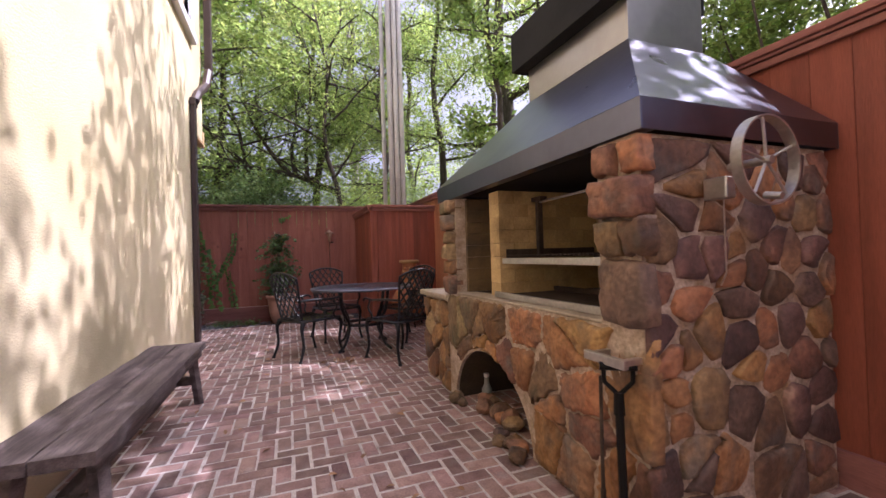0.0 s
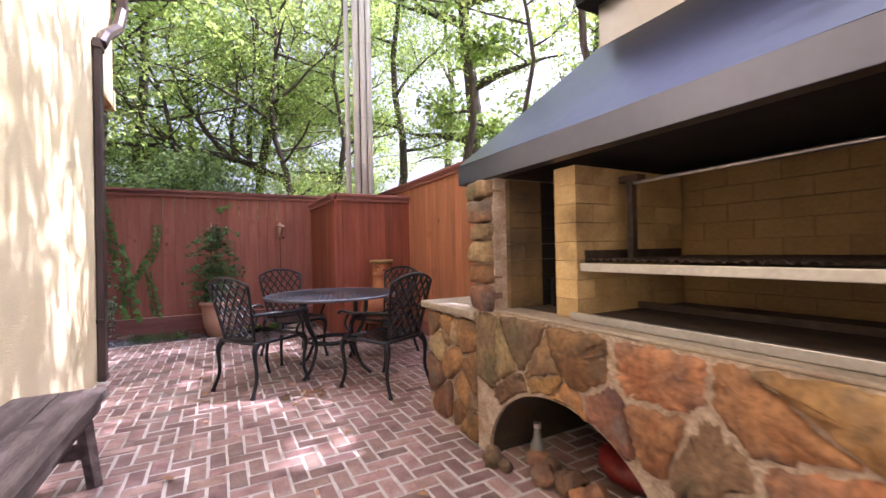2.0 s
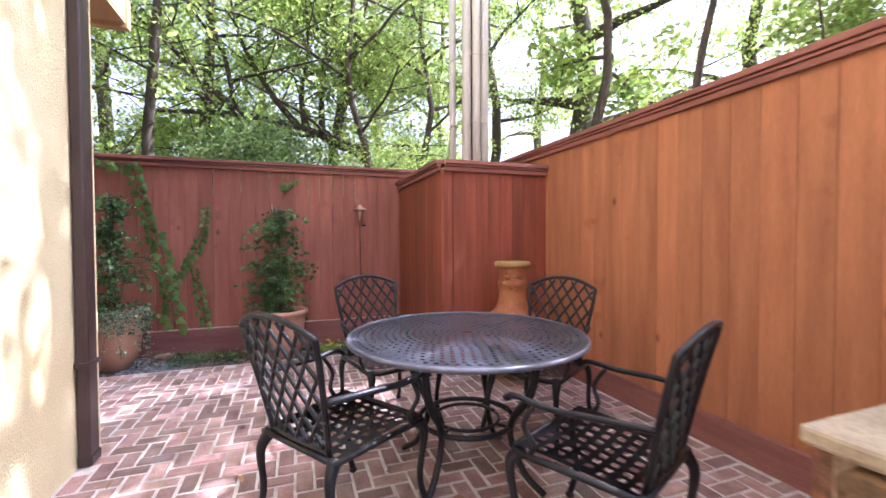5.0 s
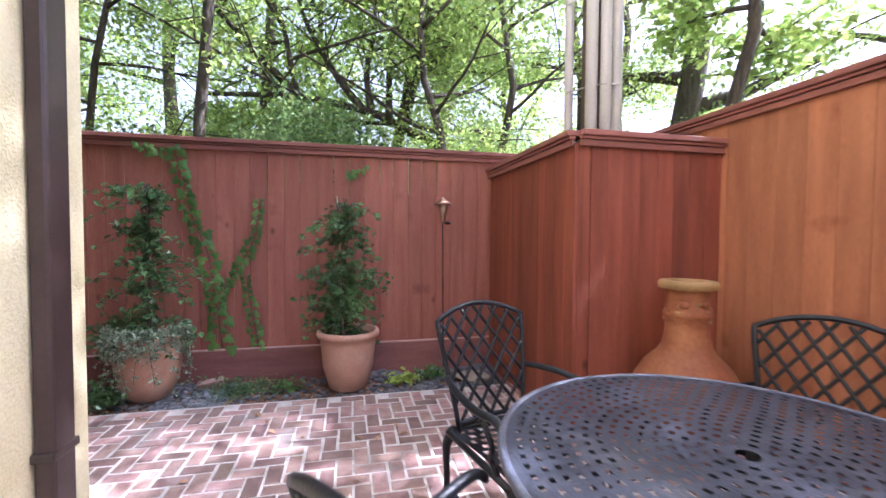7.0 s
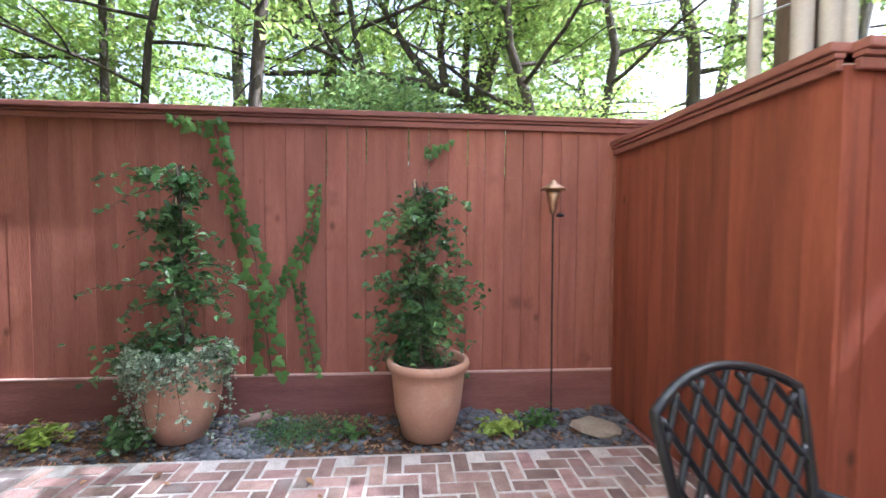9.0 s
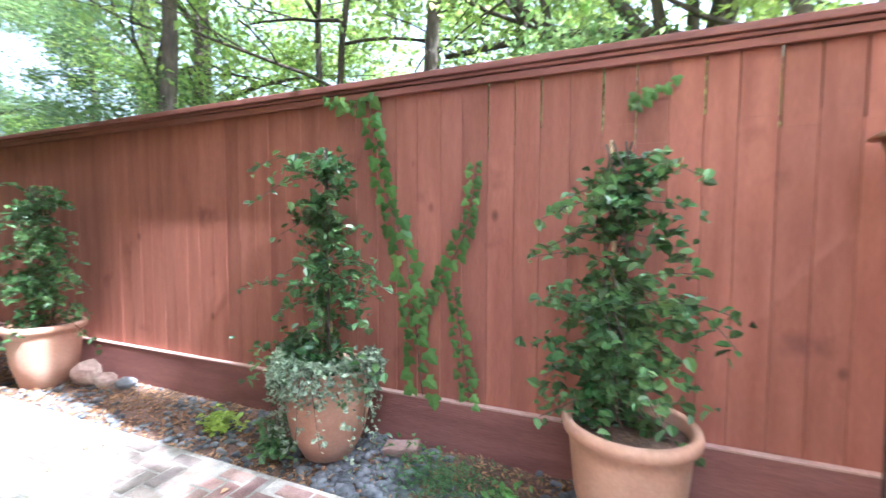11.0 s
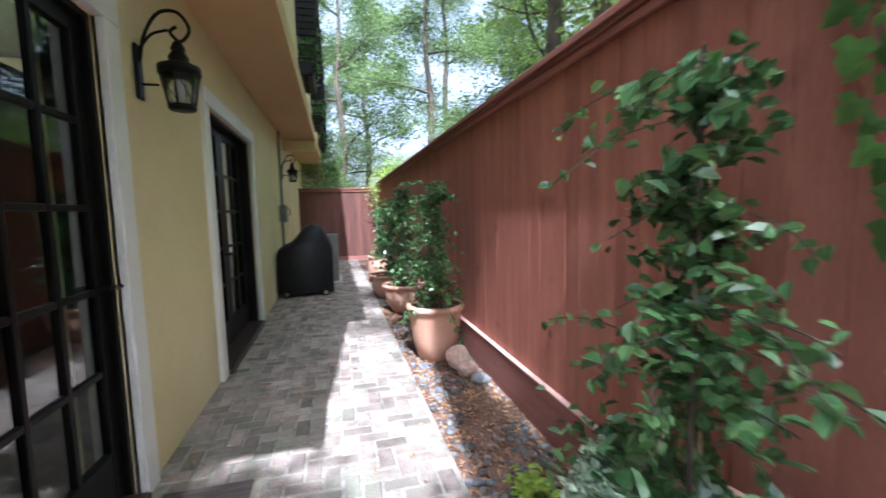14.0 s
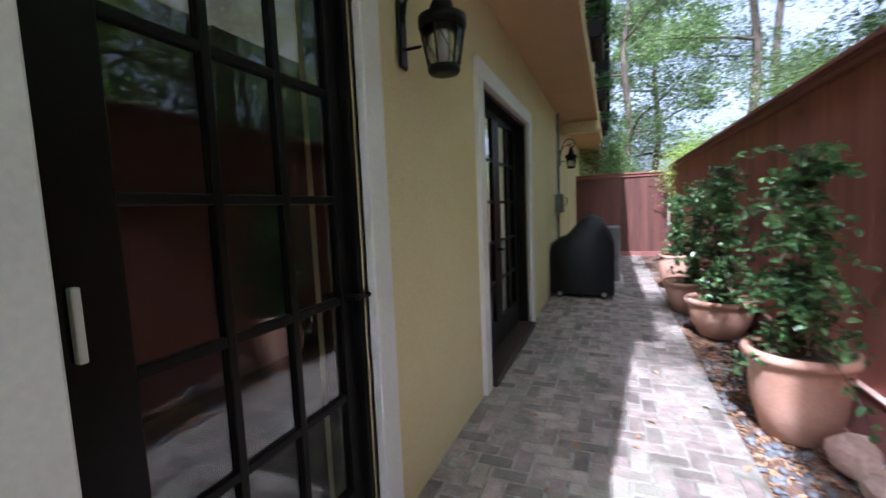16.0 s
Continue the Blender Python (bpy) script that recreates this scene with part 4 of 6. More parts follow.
part("ledge_slab", box(BX0 - 0.045, BX1 - 0.02, BY1 + 0.005, 3.85, 0.742, 0.79, 0.012), FLAG, bbq, "grey-brown flagstone ledge")
part("hearth_lip", box(BX0 - 0.03, BX0 + 0.12, BY0 + 0.2, BY1 - 0.2, BZ + 0.001, BZ + 0.018, 0.006), FLAG, bbq)

# firebrick lining and divider, in courses
FB = 0.0883
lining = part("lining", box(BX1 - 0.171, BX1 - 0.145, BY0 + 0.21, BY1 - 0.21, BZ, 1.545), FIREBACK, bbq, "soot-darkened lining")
part("hearth_floor", box(BX0 + 0.122, BX1 - 0.2, BY0 + 0.2, BY1 - 0.2, BZ + 0.001, BZ + 0.014), SOOT_SHADE, bbq)


def courses(a, b, along, lo, hi, z0, z1, material=FIREBRICK):
    """Firebrick courses filling a slab: along x or y, a to b; lo to hi is its thickness."""
    j, z = 0, z0
    while z + FB <= z1 + 0.001:
        t = a - (0.115 if j % 2 else 0)
        while t < b - 0.01:
            p, q = max(t, a), min(t + 0.23, b)
            if q - p > 0.02:
                bx = box(p + 0.001, q - 0.001, lo, hi, z + 0.001, z + FB - 0.001, 0.0012) if along == "x" else box(lo, hi, p + 0.001, q - 0.001, z + 0.001, z + FB - 0.001, 0.0012)
                part("firebrick", bx, material, bbq)
            t += 0.23
        z += FB
        j += 1


courses(BX0 + 0.085, BX1 - 0.2, "x", 2.44, 2.575, BZ + 0.018, 1.535)          # divider
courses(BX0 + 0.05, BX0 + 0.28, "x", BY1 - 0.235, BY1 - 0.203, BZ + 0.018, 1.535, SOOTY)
courses(BX0 + 0.28, BX1 - 0.2, "x", BY1 - 0.235, BY1 - 0.203, BZ + 0.018, 1.535, BLACK_SOOT_SHADE)   # far cheek
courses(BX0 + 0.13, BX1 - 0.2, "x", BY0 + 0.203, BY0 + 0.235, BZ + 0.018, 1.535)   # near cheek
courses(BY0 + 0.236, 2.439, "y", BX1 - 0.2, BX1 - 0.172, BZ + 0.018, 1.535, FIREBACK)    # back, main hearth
courses(2.576, BY1 - 0.236, "y", BX1 - 0.2, BX1 - 0.172, BZ + 0.018, 1.535, BLACK_SOOT_SHADE)    # back, fire side

ya, yb = BY0 + 0.237, 2.437
grate = thing("grill_grate", "steel grill grate with dark V-shaped bars over the hearth", "grill")
part("front_bar", box(BX0 + 0.1, BX0 + 0.125, ya, yb, 1.045, 1.082, 0.003), STEEL, grate)
part("back_bar", box(BX1 - 0.24, BX1 - 0.22, ya, yb, 1.05, 1.08, 0.003), RUST, grate)
for i in range(28):
    y = ya + 0.03 + (yb - ya - 0.06) * i / 27
    b = bmesh.new()
    vs = [[b.verts.new((x, y + dy, 1.088 + dz)) for dy, dz in ((-0.014, 0.014), (0, 0), (0.014, 0.014), (0, 0.006))] for x in (BX0 + 0.12, BX1 - 0.22)]
    for k in range(4):
        b.faces.new((vs[0][k], vs[0][(k + 1) % 4], vs[1][(k + 1) % 4], vs[1][k]))
    b.faces.new(vs[0][::-1]); b.faces.new(vs[1])
    part("bar", b, RUST, grate)
part("end_plate", box(BX0 + 0.13, BX1 - 0.24, yb - 0.012, yb - 0.004, 1.082, 1.14, 0.002), RUST, grate)
tray = thing("ash_tray", "shallow steel fire tray with a bright front lip", "tray")
part("front_lip", box(BX0 + 0.035, BX0 + 0.06, ya, yb, BZ + 0.02, BZ + 0.055, 0.003), STEEL, tray)
part("pan", box(BX0 + 0.061, BX1 - 0.22, ya, yb, BZ + 0.019, BZ + 0.034, 0.002), RUST, tray)
part("fire_bar", box(BX0 + 0.5, BX0 + 0.53, ya, yb, BZ + 0.036, BZ + 0.066, 0.002), RUST, tray)
rod = thing("spit_rod", "thin steel spit rod on a dark upright bracket", "rod")
part("rod", tube([(BX0 + 0.33, ya, 1.455), (BX0 + 0.33, yb - 0.09, 1.445)], 0.008, 8), STEEL, rod)
part("bracket", box(BX0 + 0.31, BX0 + 0.35, yb - 0.12, yb - 0.09, 1.095, 1.45, 0.004), RUST, rod)
part("bracket_head", box(BX0 + 0.3, BX0 + 0.36, yb - 0.16, yb - 0.06, 1.45, 1.48, 0.004), RUST, rod)
cradle = thing("log_cradle", "dark iron log cradle in the fire chamber", "log holder")
for y in (2.66, 2.83):
    part("leg", box(BX0 + 0.3, BX0 + 0.33, y - 0.012, y + 0.012, BZ + 0.016, BZ + 0.15, 0.002), CAPBLACK, cradle)
    part("leg", box(BX0 + 0.62, BX0 + 0.65, y - 0.012, y + 0.012, BZ + 0.016, BZ + 0.15, 0.002), CAPBLACK, cradle)
for k in range(5):
    part("bar", box(BX0 + 0.27, BX0 + 0.7, 2.60 + k * 0.062, 2.62 + k * 0.062, BZ + 0.151, BZ + 0.175, 0.002), CAPBLACK, cradle)

# hood of folded sheet metal
hood = thing("chimney_hood", "dark glossy sheet-metal chimney hood over the stone barbecue", "chimney hood")
HX0, HX1, HY0, HY1, HZ0, HZ1 = 1.19, 2.375, 1.12, 3.26, 1.548, 1.665
CX0, CX1, CY0, CY1, CZ = 1.70, 2.25, 1.66, 2.61, 2.225
T = 0.006
part("fascia", box(HX0, HX0 + T, HY0, HY1, HZ0, HZ1, 0.002), HOOD, hood)
part("fascia", box(HX1 - T, HX1, HY0, HY1, HZ0, HZ1, 0.002), HOOD, hood)
part("fascia", box(HX0 + T, HX1 - T, HY0, HY0 + T, HZ0, HZ1, 0.002), HOOD, hood)
part("fascia", box(HX0 + T, HX1 - T, HY1 - T, HY1, HZ0, HZ1, 0.002), HOOD, hood)
part("bottom_return", box(HX0 + T, HX0 + 0.07, HY0 + T, HY1 - T, HZ0, HZ0 + 0.004), HOOD, hood)
rim = [Vector(p) for p in ((HX0, HY0, HZ1), (HX1, HY0, HZ1), (HX1, HY1, HZ1), (HX0, HY1, HZ1))]
top = [Vector(p) for p in ((CX0, CY0, CZ), (CX1, CY0, CZ), (CX1, CY1, CZ), (CX0, CY1, CZ))]
for i in range(4):
    b = bmesh.new()
    j = (i + 1) % 4
    f = b.faces.new([b.verts.new(v) for v in (rim[i], rim[j], top[j], top[i])])
    bmesh.ops.subdivide_edges(b, edges=b.edges[:], cuts=7, use_grid_fill=True)
    b.normal_update()
    for v in b.verts:
        v.co += v.normal * 0.004 * noise.noise(v.co * 2.2)
    bmesh.ops.solidify(b, geom=b.faces[:], thickness=0.004)
    part("slope", b, HOOD, hood)
part("flue", box(CX0, CX1, CY0, CY1, CZ - 0.01, 2.80, 0.003), STACK, hood)
part("flue_cap", box(CX0 - 0.10, CX1 + 0.04, CY0 + 0.01, CY1 + 0.07, 2.455, 2.74, 0.004), CAPBLACK, hood, "black cap box on the flue")
# added black sheet stands in for the shadow up inside the hood
part("inner_baffle", box(HX0 + 0.08, HX1 - 0.02, HY0 + 0.08, HY1 - 0.08, 1.60, 1.605), BLACK_SOOT_SHADE, hood)

# crank wheel on the end face
wh = thing("crank_wheel", "steel crank wheel with five spokes on the stone wall", "wheel")
WC = Vector((1.64, 0.985, 1.425))
b = bmesh.new()
n = 40
rings = [[b.verts.new(WC + Vector((r * math.cos(k * 2 * math.pi / n), y, r * math.sin(k * 2 * math.pi / n)))) for k in range(n)] for r, y in ((0.165, -0.02), (0.165, 0.02), (0.158, 0.02), (0.158, -0.02))]
for a in range(4):
    for k in range(n):
        b.faces.new((rings[a][k], rings[(a + 1) % 4][k], rings[(a + 1) % 4][(k + 1) % n], rings[a][(k + 1) % n]))
part("rim", b, STEEL, wh, smooth=False)
for k in range(5):
    an = math.radians(95 + 72 * k)
    part("spoke", tube([WC, WC + Vector((0.16 * math.cos(an), 0, 0.16 * math.sin(an)))], 0.006, 6), STEEL, wh)
part("hub", tube([WC + Vector((0, -0.02, 0)), WC + Vector((0, 0.135, 0))], 0.016, 12), STEEL, wh)
part("crank_knob", tube([WC + Vector((-0.04, -0.015, -0.13)), WC + Vector((-0.04, -0.07, -0.14))], 0.013, 10), STEEL, wh)
part("gear_box", box(1.475, 1.525, 1.02, 1.11, 1.29, 1.37, 0.006), STEEL, wh)
part("cable", tube([(1.50, 1.05, 1.29), (1.515, 1.06, 1.02), (1.52, 1.085, 0.97)], 0.003, 5), STEEL, wh)

# tools leaning at the near corner
sh = thing("shovel", "black D-handled fireplace shovel leaning on the stones", "shovel")
part("shaft", tube([(1.10, 1.17, 0.16), (1.145, 1.225, 0.53)], 0.016, 10), BLACK, sh)
part("socket", tube([(1.142, 1.222, 0.50), (1.148, 1.228, 0.58)], [0.022, 0.018], 10), BLACK, sh)
G = Vector((1.148, 1.228, 0.57))
side = Vector((0.83, -0.55, 0)).normalized()
for s in (-1, 1):
    part("yoke", tube([G, G + side * 0.05 * s + Vector((0, 0, 0.05)), G + side * 0.052 * s + Vector((0, 0, 0.105))], 0.009, 8), BLACK, sh)
part("grip", tube([G + side * 0.066 + Vector((0, 0, 0.108)), G - side * 0.066 + Vector((0, 0, 0.108))], 0.016, 10), BLACK, sh, "ribbed black grip")
part("blade", moved(box(-0.09, 0.09, -0.004, 0.004, 0.0, 0.22, 0.003), Matrix.Translation((1.085, 1.145, 0.0)) @ Matrix.Rotation(math.radians(-33), 4, "Z")), STEEL, sh)
pk = thing("fire_poker", "thin dark iron poker hanging beside the shovel", "poker")
part("shaft", tube([(1.135, 1.315, 0.18), (1.145, 1.32, 0.62)], 0.007, 8), RUST, pk)
part("tip", tube([(1.135, 1.315, 0.18), (1.13, 1.313, 0.0)], [0.011, 0.006], 8), RUST, pk)
br = thing("tool_hook_bar", "short galvanised steel tool bar fixed to the stones", "hook")
part("bar", box(1.10, 1.125, 1.15, 1.36, 0.685, 0.72, 0.003), STEEL, br)
part("arm", box(1.126, 1.235, 1.33, 1.35, 0.69, 0.715, 0.002), STEEL, br)
part("arm", box(1.126, 1.235, 1.17, 1.19, 0.69, 0.715, 0.002), STEEL, br)


def boulder(name, at, r, seed, material, label, category, group="", flat=0.7):
    b = bmesh.new()
    bmesh.ops.create_icosphere(b, subdivisions=2, radius=1)
    sv = Vector((seed * 3.1, seed * 1.7, seed))
    for v in b.verts:
        k = 1 + 0.35 * noise.noise(v.co * 1.1 + sv)
        v.co = Vector((v.co.x * r * k, v.co.y * r * k * 0.85, v.co.z * r * k * flat))
    lo = min(v.co.z for v in b.verts)
    moved(b, Matrix.Translation((at[0], at[1], at[2] - lo - 0.008)) @ Matrix.Rotation(seed, 4, "Z"))
    return tagged(link(name, b, material, smooth=False), label, category, group)


for k in range(16):
    yy = 1.95 + k * 0.068
    boulder("loose_stone", (1.10 + 0.12 * rng.random() + (0.15 if 4 < k < 13 else 0), yy, 0.0), rng.uniform(0.045, 0.085), k + 1, rng.choice((STONE, STONE_O, STONE)), "loose brown stone at the mouth of the log store", "stone", "loose stones by the barbecue")
jar = thing("glass_bottle", "small pale glass bottle with a cap inside the arch", "bottle")
part("body", lathe([(0.035, 0.0), (0.038, 0.01), (0.038, 0.11), (0.02, 0.15), (0.016, 0.2)], 16, (1.36, 2.78)), GREY, jar, smooth=True)
part("cap", lathe([(0.02, 0.2), (0.02, 0.225), (0.001, 0.226)], 12, (1.36, 2.78)), STEEL, jar)
tagged(link("red_bag", (lambda b: (bmesh.ops.create_icosphere(b, subdivisions=3, radius=1), [setattr(v, "co", Vector((1.72 + v.co.x * 0.2, 2.42 + v.co.y * 0.22, max(0.0, 0.06 + v.co.z * 0.1 + 0.03 * noise.noise(v.co * 3))))) for v in b.verts], b)[2])(bmesh.new()), REDCLOTH, smooth=True), "crumpled red plastic bag inside the log store", "bag")

# ---- bench ----
bench = thing("bench", "weathered grey wooden plank bench beside the stucco wall", "bench")
x0, x1, y0, y1, zt = -1.035, -0.655, 1.82, 3.92, 0.455
for k, (a, b_) in enumerate(((x0, x0 + 0.185), (x0 + 0.192, x1))):
    bm = bmesh.new()
    bmesh.ops.create_grid(bm, x_segments=5, y_segments=40, size=0.5)
    for v in bm.verts:
        u, w_ = v.co.x + 0.5, v.co.y + 0.5
        edge = 0.009 * noise.noise(Vector((k, w_ * 9, u * 2))) if u in (0.0, 1.0) else 0
        v.co = Vector((a + (b_ - a) * u + edge, y0 + (y1 - y0) * w_ + (0.012 * noise.noise(Vector((u * 9, k, w_))) if w_ in (0.0, 1.0) else 0), zt + 0.005 * noise.noise(Vector((u * 3 + k, w_ * 7, 1)))))
    r = bmesh.ops.extrude_face_region(bm, geom=bm.faces[:])
    for v in [e for e in r["geom"] if isinstance(e, bmesh.types.BMVert)]:
        v.co.z -= 0.048
    bmesh.ops.recalc_face_normals(bm, faces=bm.faces[:])
    part("plank", bm, BENCHWOOD, bench)
for yy, s in ((y0 + 0.2, -1), (y1 - 0.2, 1)):
    for xx, sx in ((x0 + 0.06, -1), (x1 - 0.06, 1)):
        part("leg", tube([(xx - sx * 0.01, yy, zt - 0.045), (xx + sx * 0.03, yy + s * 0.04, 0.0)], [0.042, 0.036], 6), BENCHWOOD, bench)
    part("cross_rail", box(x0 + 0.05, x1 - 0.05, yy - 0.02 + s * 0.015, yy + 0.02 + s * 0.015, 0.16, 0.23, 0.006), BENCHWOOD, bench)
part("stretcher", box((x0 + x1) / 2 - 0.025, (x0 + x1) / 2 + 0.025, y0 + 0.23, y1 - 0.23, 0.165, 0.225, 0.006), BENCHWOOD, bench)
part("apron", box(x1 - 0.05, x1 - 0.02, y0 + 0.06, y1 - 0.06, zt - 0.1, zt - 0.05, 0.004), BENCHWOOD, bench)

# ---- table ----
TX, TY, TR, TZ = 0.87, 5.21, 0.62, 0.752
table = thing("patio_table", "round dark cast-aluminium patio table with a pierced top", "table")
b = bmesh.new()


def ring_quad(r0, r1, a0, a1):
    n = max(1, round((a1 - a0) / 0.07))
    vs = [[b.verts.new((TX + r * math.cos(a0 + (a1 - a0) * k / n), TY + r * math.sin(a0 + (a1 - a0) * k / n), TZ + 0.004 * (1 - (r / TR) ** 4))) for k in range(n + 1)] for r in (r0, r1)]
    for k in range(n):
        b.faces.new((vs[0][k], vs[0][k + 1], vs[1][k + 1], vs[1][k]))


ring_quad(0.03, 0.06, 0, 2 * math.pi)
r, row = 0.06, 0
while r < TR - 0.05:
    count = max(8, round(2 * math.pi * r / 0.044))
    for k in range(count):
        a = 2 * math.pi * (k + 0.5 * (row % 2)) / count
        ring_quad(r, r + 0.014, a, a + 2 * math.pi * 0.58 / count)
    ring_quad(r + 0.014, r + 0.036, 0, 2 * math.pi)
    r, row = r + 0.036, row + 1
ring_quad(r, TR, 0, 2 * math.pi)
bmesh.ops.solidify(b, geom=b.faces[:], thickness=0.012)
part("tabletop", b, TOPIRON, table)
b = bmesh.new()
loop = [(TX + (TR - 0.004) * math.cos(k * 2 * math.pi / 64), TY + (TR - 0.004) * math.sin(k * 2 * math.pi / 64), TZ - 0.009) for k in range(65)]
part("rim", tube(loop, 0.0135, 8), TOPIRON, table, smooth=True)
for k in range(4):
    an = math.radians(38 + 90 * k)
    ca, sa = math.cos(an), math.sin(an)
    leg = curve([(TX + 0.40 * ca, TY + 0.40 * sa, TZ - 0.015), (TX + 0.36 * ca, TY + 0.36 * sa, 0.5), (TX + 0.25 * ca, TY + 0.25 * sa, 0.3), (TX + 0.32 * ca, TY + 0.32 * sa, 0.1), (TX + 0.43 * ca, TY + 0.43 * sa, 0.012)], 6)
    part("leg", tube(leg, [0.021] * 10 + [0.017] * (len(leg) - 10), 8), IRON, table, smooth=True)
part("leg_ring", tube([(TX + 0.25 * math.cos(k * math.pi / 16), TY + 0.25 * math.sin(k * math.pi / 16), 0.3) for k in range(33)], 0.014, 8), IRON, table, smooth=True)
part("leg_ring", tube([(TX + 0.17 * math.cos(k * math.pi / 16), TY + 0.17 * math.sin(k * math.pi / 16), 0.3) for k in range(33)], 0.010, 8), IRON, table, smooth=True)
for k in range(4):
    an = math.radians(38 + 90 * k)
    part("ring_strut", tube([(TX + 0.17 * math.cos(an), TY + 0.17 * math.sin(an), 0.3), (TX + 0.25 * math.cos(an), TY + 0.25 * math.sin(an), 0.3)], 0.009, 6), IRON, table)


# ---- chairs ----
def back_half(z):
    """Half the width of the backrest at the height z."""
    return 0.185 + 0.06 * min(max((z - 0.45) / 0.42, 0), 1)


def on_back(s, z):
    """A point of the backrest: s across, z up; it leans and curves round the sitter."""
    k = (z - 0.42) / 0.5
    return Vector((-0.235 - 0.10 * k - 0.02 * k * k + 0.35 * s * s, s, z))


def back_top(s):
    return 0.972 - 1.1 * s * s


def patio_chair(label):
    root = thing("patio_chair", label, "chair", "chairs round the patio table")
    # seat with pierced holes
    b = bmesh.new()
    nx, ny = 17, 17
    gx = [-0.24 + 0.475 * i / nx for i in range(nx + 1)]
    vs = [[b.verts.new((x, (-0.5 + j / ny) * (0.46 + 0.06 * (x + 0.24) / 0.475), 0.425 + 0.012 * math.cos(2.2 * (x - 0.16) * 3) + 0.02 * ((j / ny - 0.5) * 2) ** 2)) for j in range(ny + 1)] for x in gx]
    for i in range(nx):
        for j in range(ny):
            if i in (0, nx - 1) or j in (0, ny - 1) or i % 2 == 0 or (j + i // 2) % 2 == 0:
                b.faces.new((vs[i][j], vs[i][j + 1], vs[i + 1][j + 1], vs[i + 1][j]))
    bmesh.ops.solidify(b, geom=b.faces[:], thickness=0.010)
    part("seat", b, IRON, root)
    edge = [(-0.24, -0.235, 0.425), (0.0, -0.25, 0.43), (0.235, -0.262, 0.43), (0.262, -0.2, 0.425), (0.262, 0.2, 0.425), (0.235, 0.262, 0.43), (0.0, 0.25, 0.43), (-0.24, 0.235, 0.425)]
    part("seat_frame", tube(edge + [edge[0]], 0.014, 8), IRON, root, smooth=True)
    # back frame
    pts = [on_back(-back_half(z), z) for z in np.linspace(0.42, 0.9, 8)]
    pts += [on_back(s, back_top(s)) for s in np.linspace(-0.245, 0.245, 13)]
    pts += [on_back(back_half(z), z) for z in np.linspace(0.9, 0.42, 8)]
    part("back_frame", tube(pts, 0.0125, 8), IRON, root, smooth=True)
    part("back_rail", tube([on_back(s, 0.455) for s in np.linspace(-0.19, 0.19, 7)], 0.012, 8), IRON, root)
    # lattice
    for sgn in (-1, 1):
        for k in range(-6, 7):
            run = []
            for z in np.linspace(0.46, 0.97, 27):
                s = k * 0.083 + sgn * (z - 0.69) * 0.72
                if abs(s) < back_half(z) and z < back_top(s):
                    run.append(on_back(s, z))
            if len(run) > 2:
                part("lattice_bar", tube(run, 0.0088, 6), IRON, root, smooth=True)
    for s in (-1, 1):
        arm = curve([on_back(s * 0.225, 0.66), (-0.12, s * 0.275, 0.665), (0.06, s * 0.3, 0.655), (0.2, s * 0.3, 0.665), (0.25, s * 0.292, 0.64)], 6)
        part("arm", tube(arm, 0.016, 8, flat=0.7), IRON, root, smooth=True)
        part("arm_post", tube(curve([(0.12, s * 0.3, 0.65), (0.17, s * 0.29, 0.56), (0.14, s * 0.27, 0.49), (0.17, s * 0.255, 0.43)], 5), 0.011, 8), IRON, root, smooth=True)
        leg = curve([(0.22, s * 0.235, 0.43), (0.262, s * 0.25, 0.36), (0.235, s * 0.245, 0.16), (0.275, s * 0.258, 0.012)], 6)
        part("leg", tube(leg, [0.032 - 0.0165 * min(1, i / 9) for i in range(len(leg))], 8), IRON, root, smooth=True)
        leg = curve([(-0.22, s * 0.21, 0.43), (-0.262, s * 0.23, 0.35), (-0.25, s * 0.235, 0.16), (-0.3, s * 0.25, 0.012)], 6)
        part("leg", tube(leg, [0.032 - 0.0165 * min(1, i / 9) for i in range(len(leg))], 8), IRON, root, smooth=True)
        for xx, yy in ((0.275, 0.258), (-0.3, 0.25)):
            part("foot", lathe([(0.019, 0.0), (0.021, 0.012), (0.014, 0.024)], 10, (xx, s * yy)), IRON, root)
    return root


chair = patio_chair("black cast-aluminium patio armchair with a lattice back")
chair.matrix_basis = pose(0.21, 5.06, 0, 0, 0, 34)
copy_thing(chair, pose(1.14, 4.485, 0, 0, 0, 115))
copy_thing(chair, pose(0.61, 5.99, 0, 0, 0, -74))
copy_thing(chair, pose(1.51, 5.51, 0, 0, 0, 209))

# ---- chiminea ----
ch = thing("chiminea", "orange clay chiminea with an ochre rim on an iron stand", "chiminea")
cc = (1.825, 6.42)
part("body", lathe([(0.10, 0.16), (0.2, 0.2), (0.27, 0.28), (0.295, 0.38), (0.28, 0.47), (0.225, 0.56), (0.165, 0.62), (0.135, 0.665), (0.122, 0.72), (0.116, 0.78), (0.118, 0.83), (0.127, 0.845), (0.129, 0.862), (0.12, 0.88), (0.114, 0.93), (0.122, 1.0)], 44, cc), CLAY, ch, smooth=True)
part("rim", lathe([(0.122, 1.0), (0.155, 1.006), (0.16, 1.035), (0.152, 1.05), (0.1, 1.051), (0.09, 1.0), (0.085, 0.7)], 36, cc), CLAYRIM, ch, smooth=True)
part("chimney_mouth", lathe([(0.084, 0.72), (0.04, 0.719), (0.001, 0.718)], 24, cc), BLACK_SOOT_SHADE, ch)
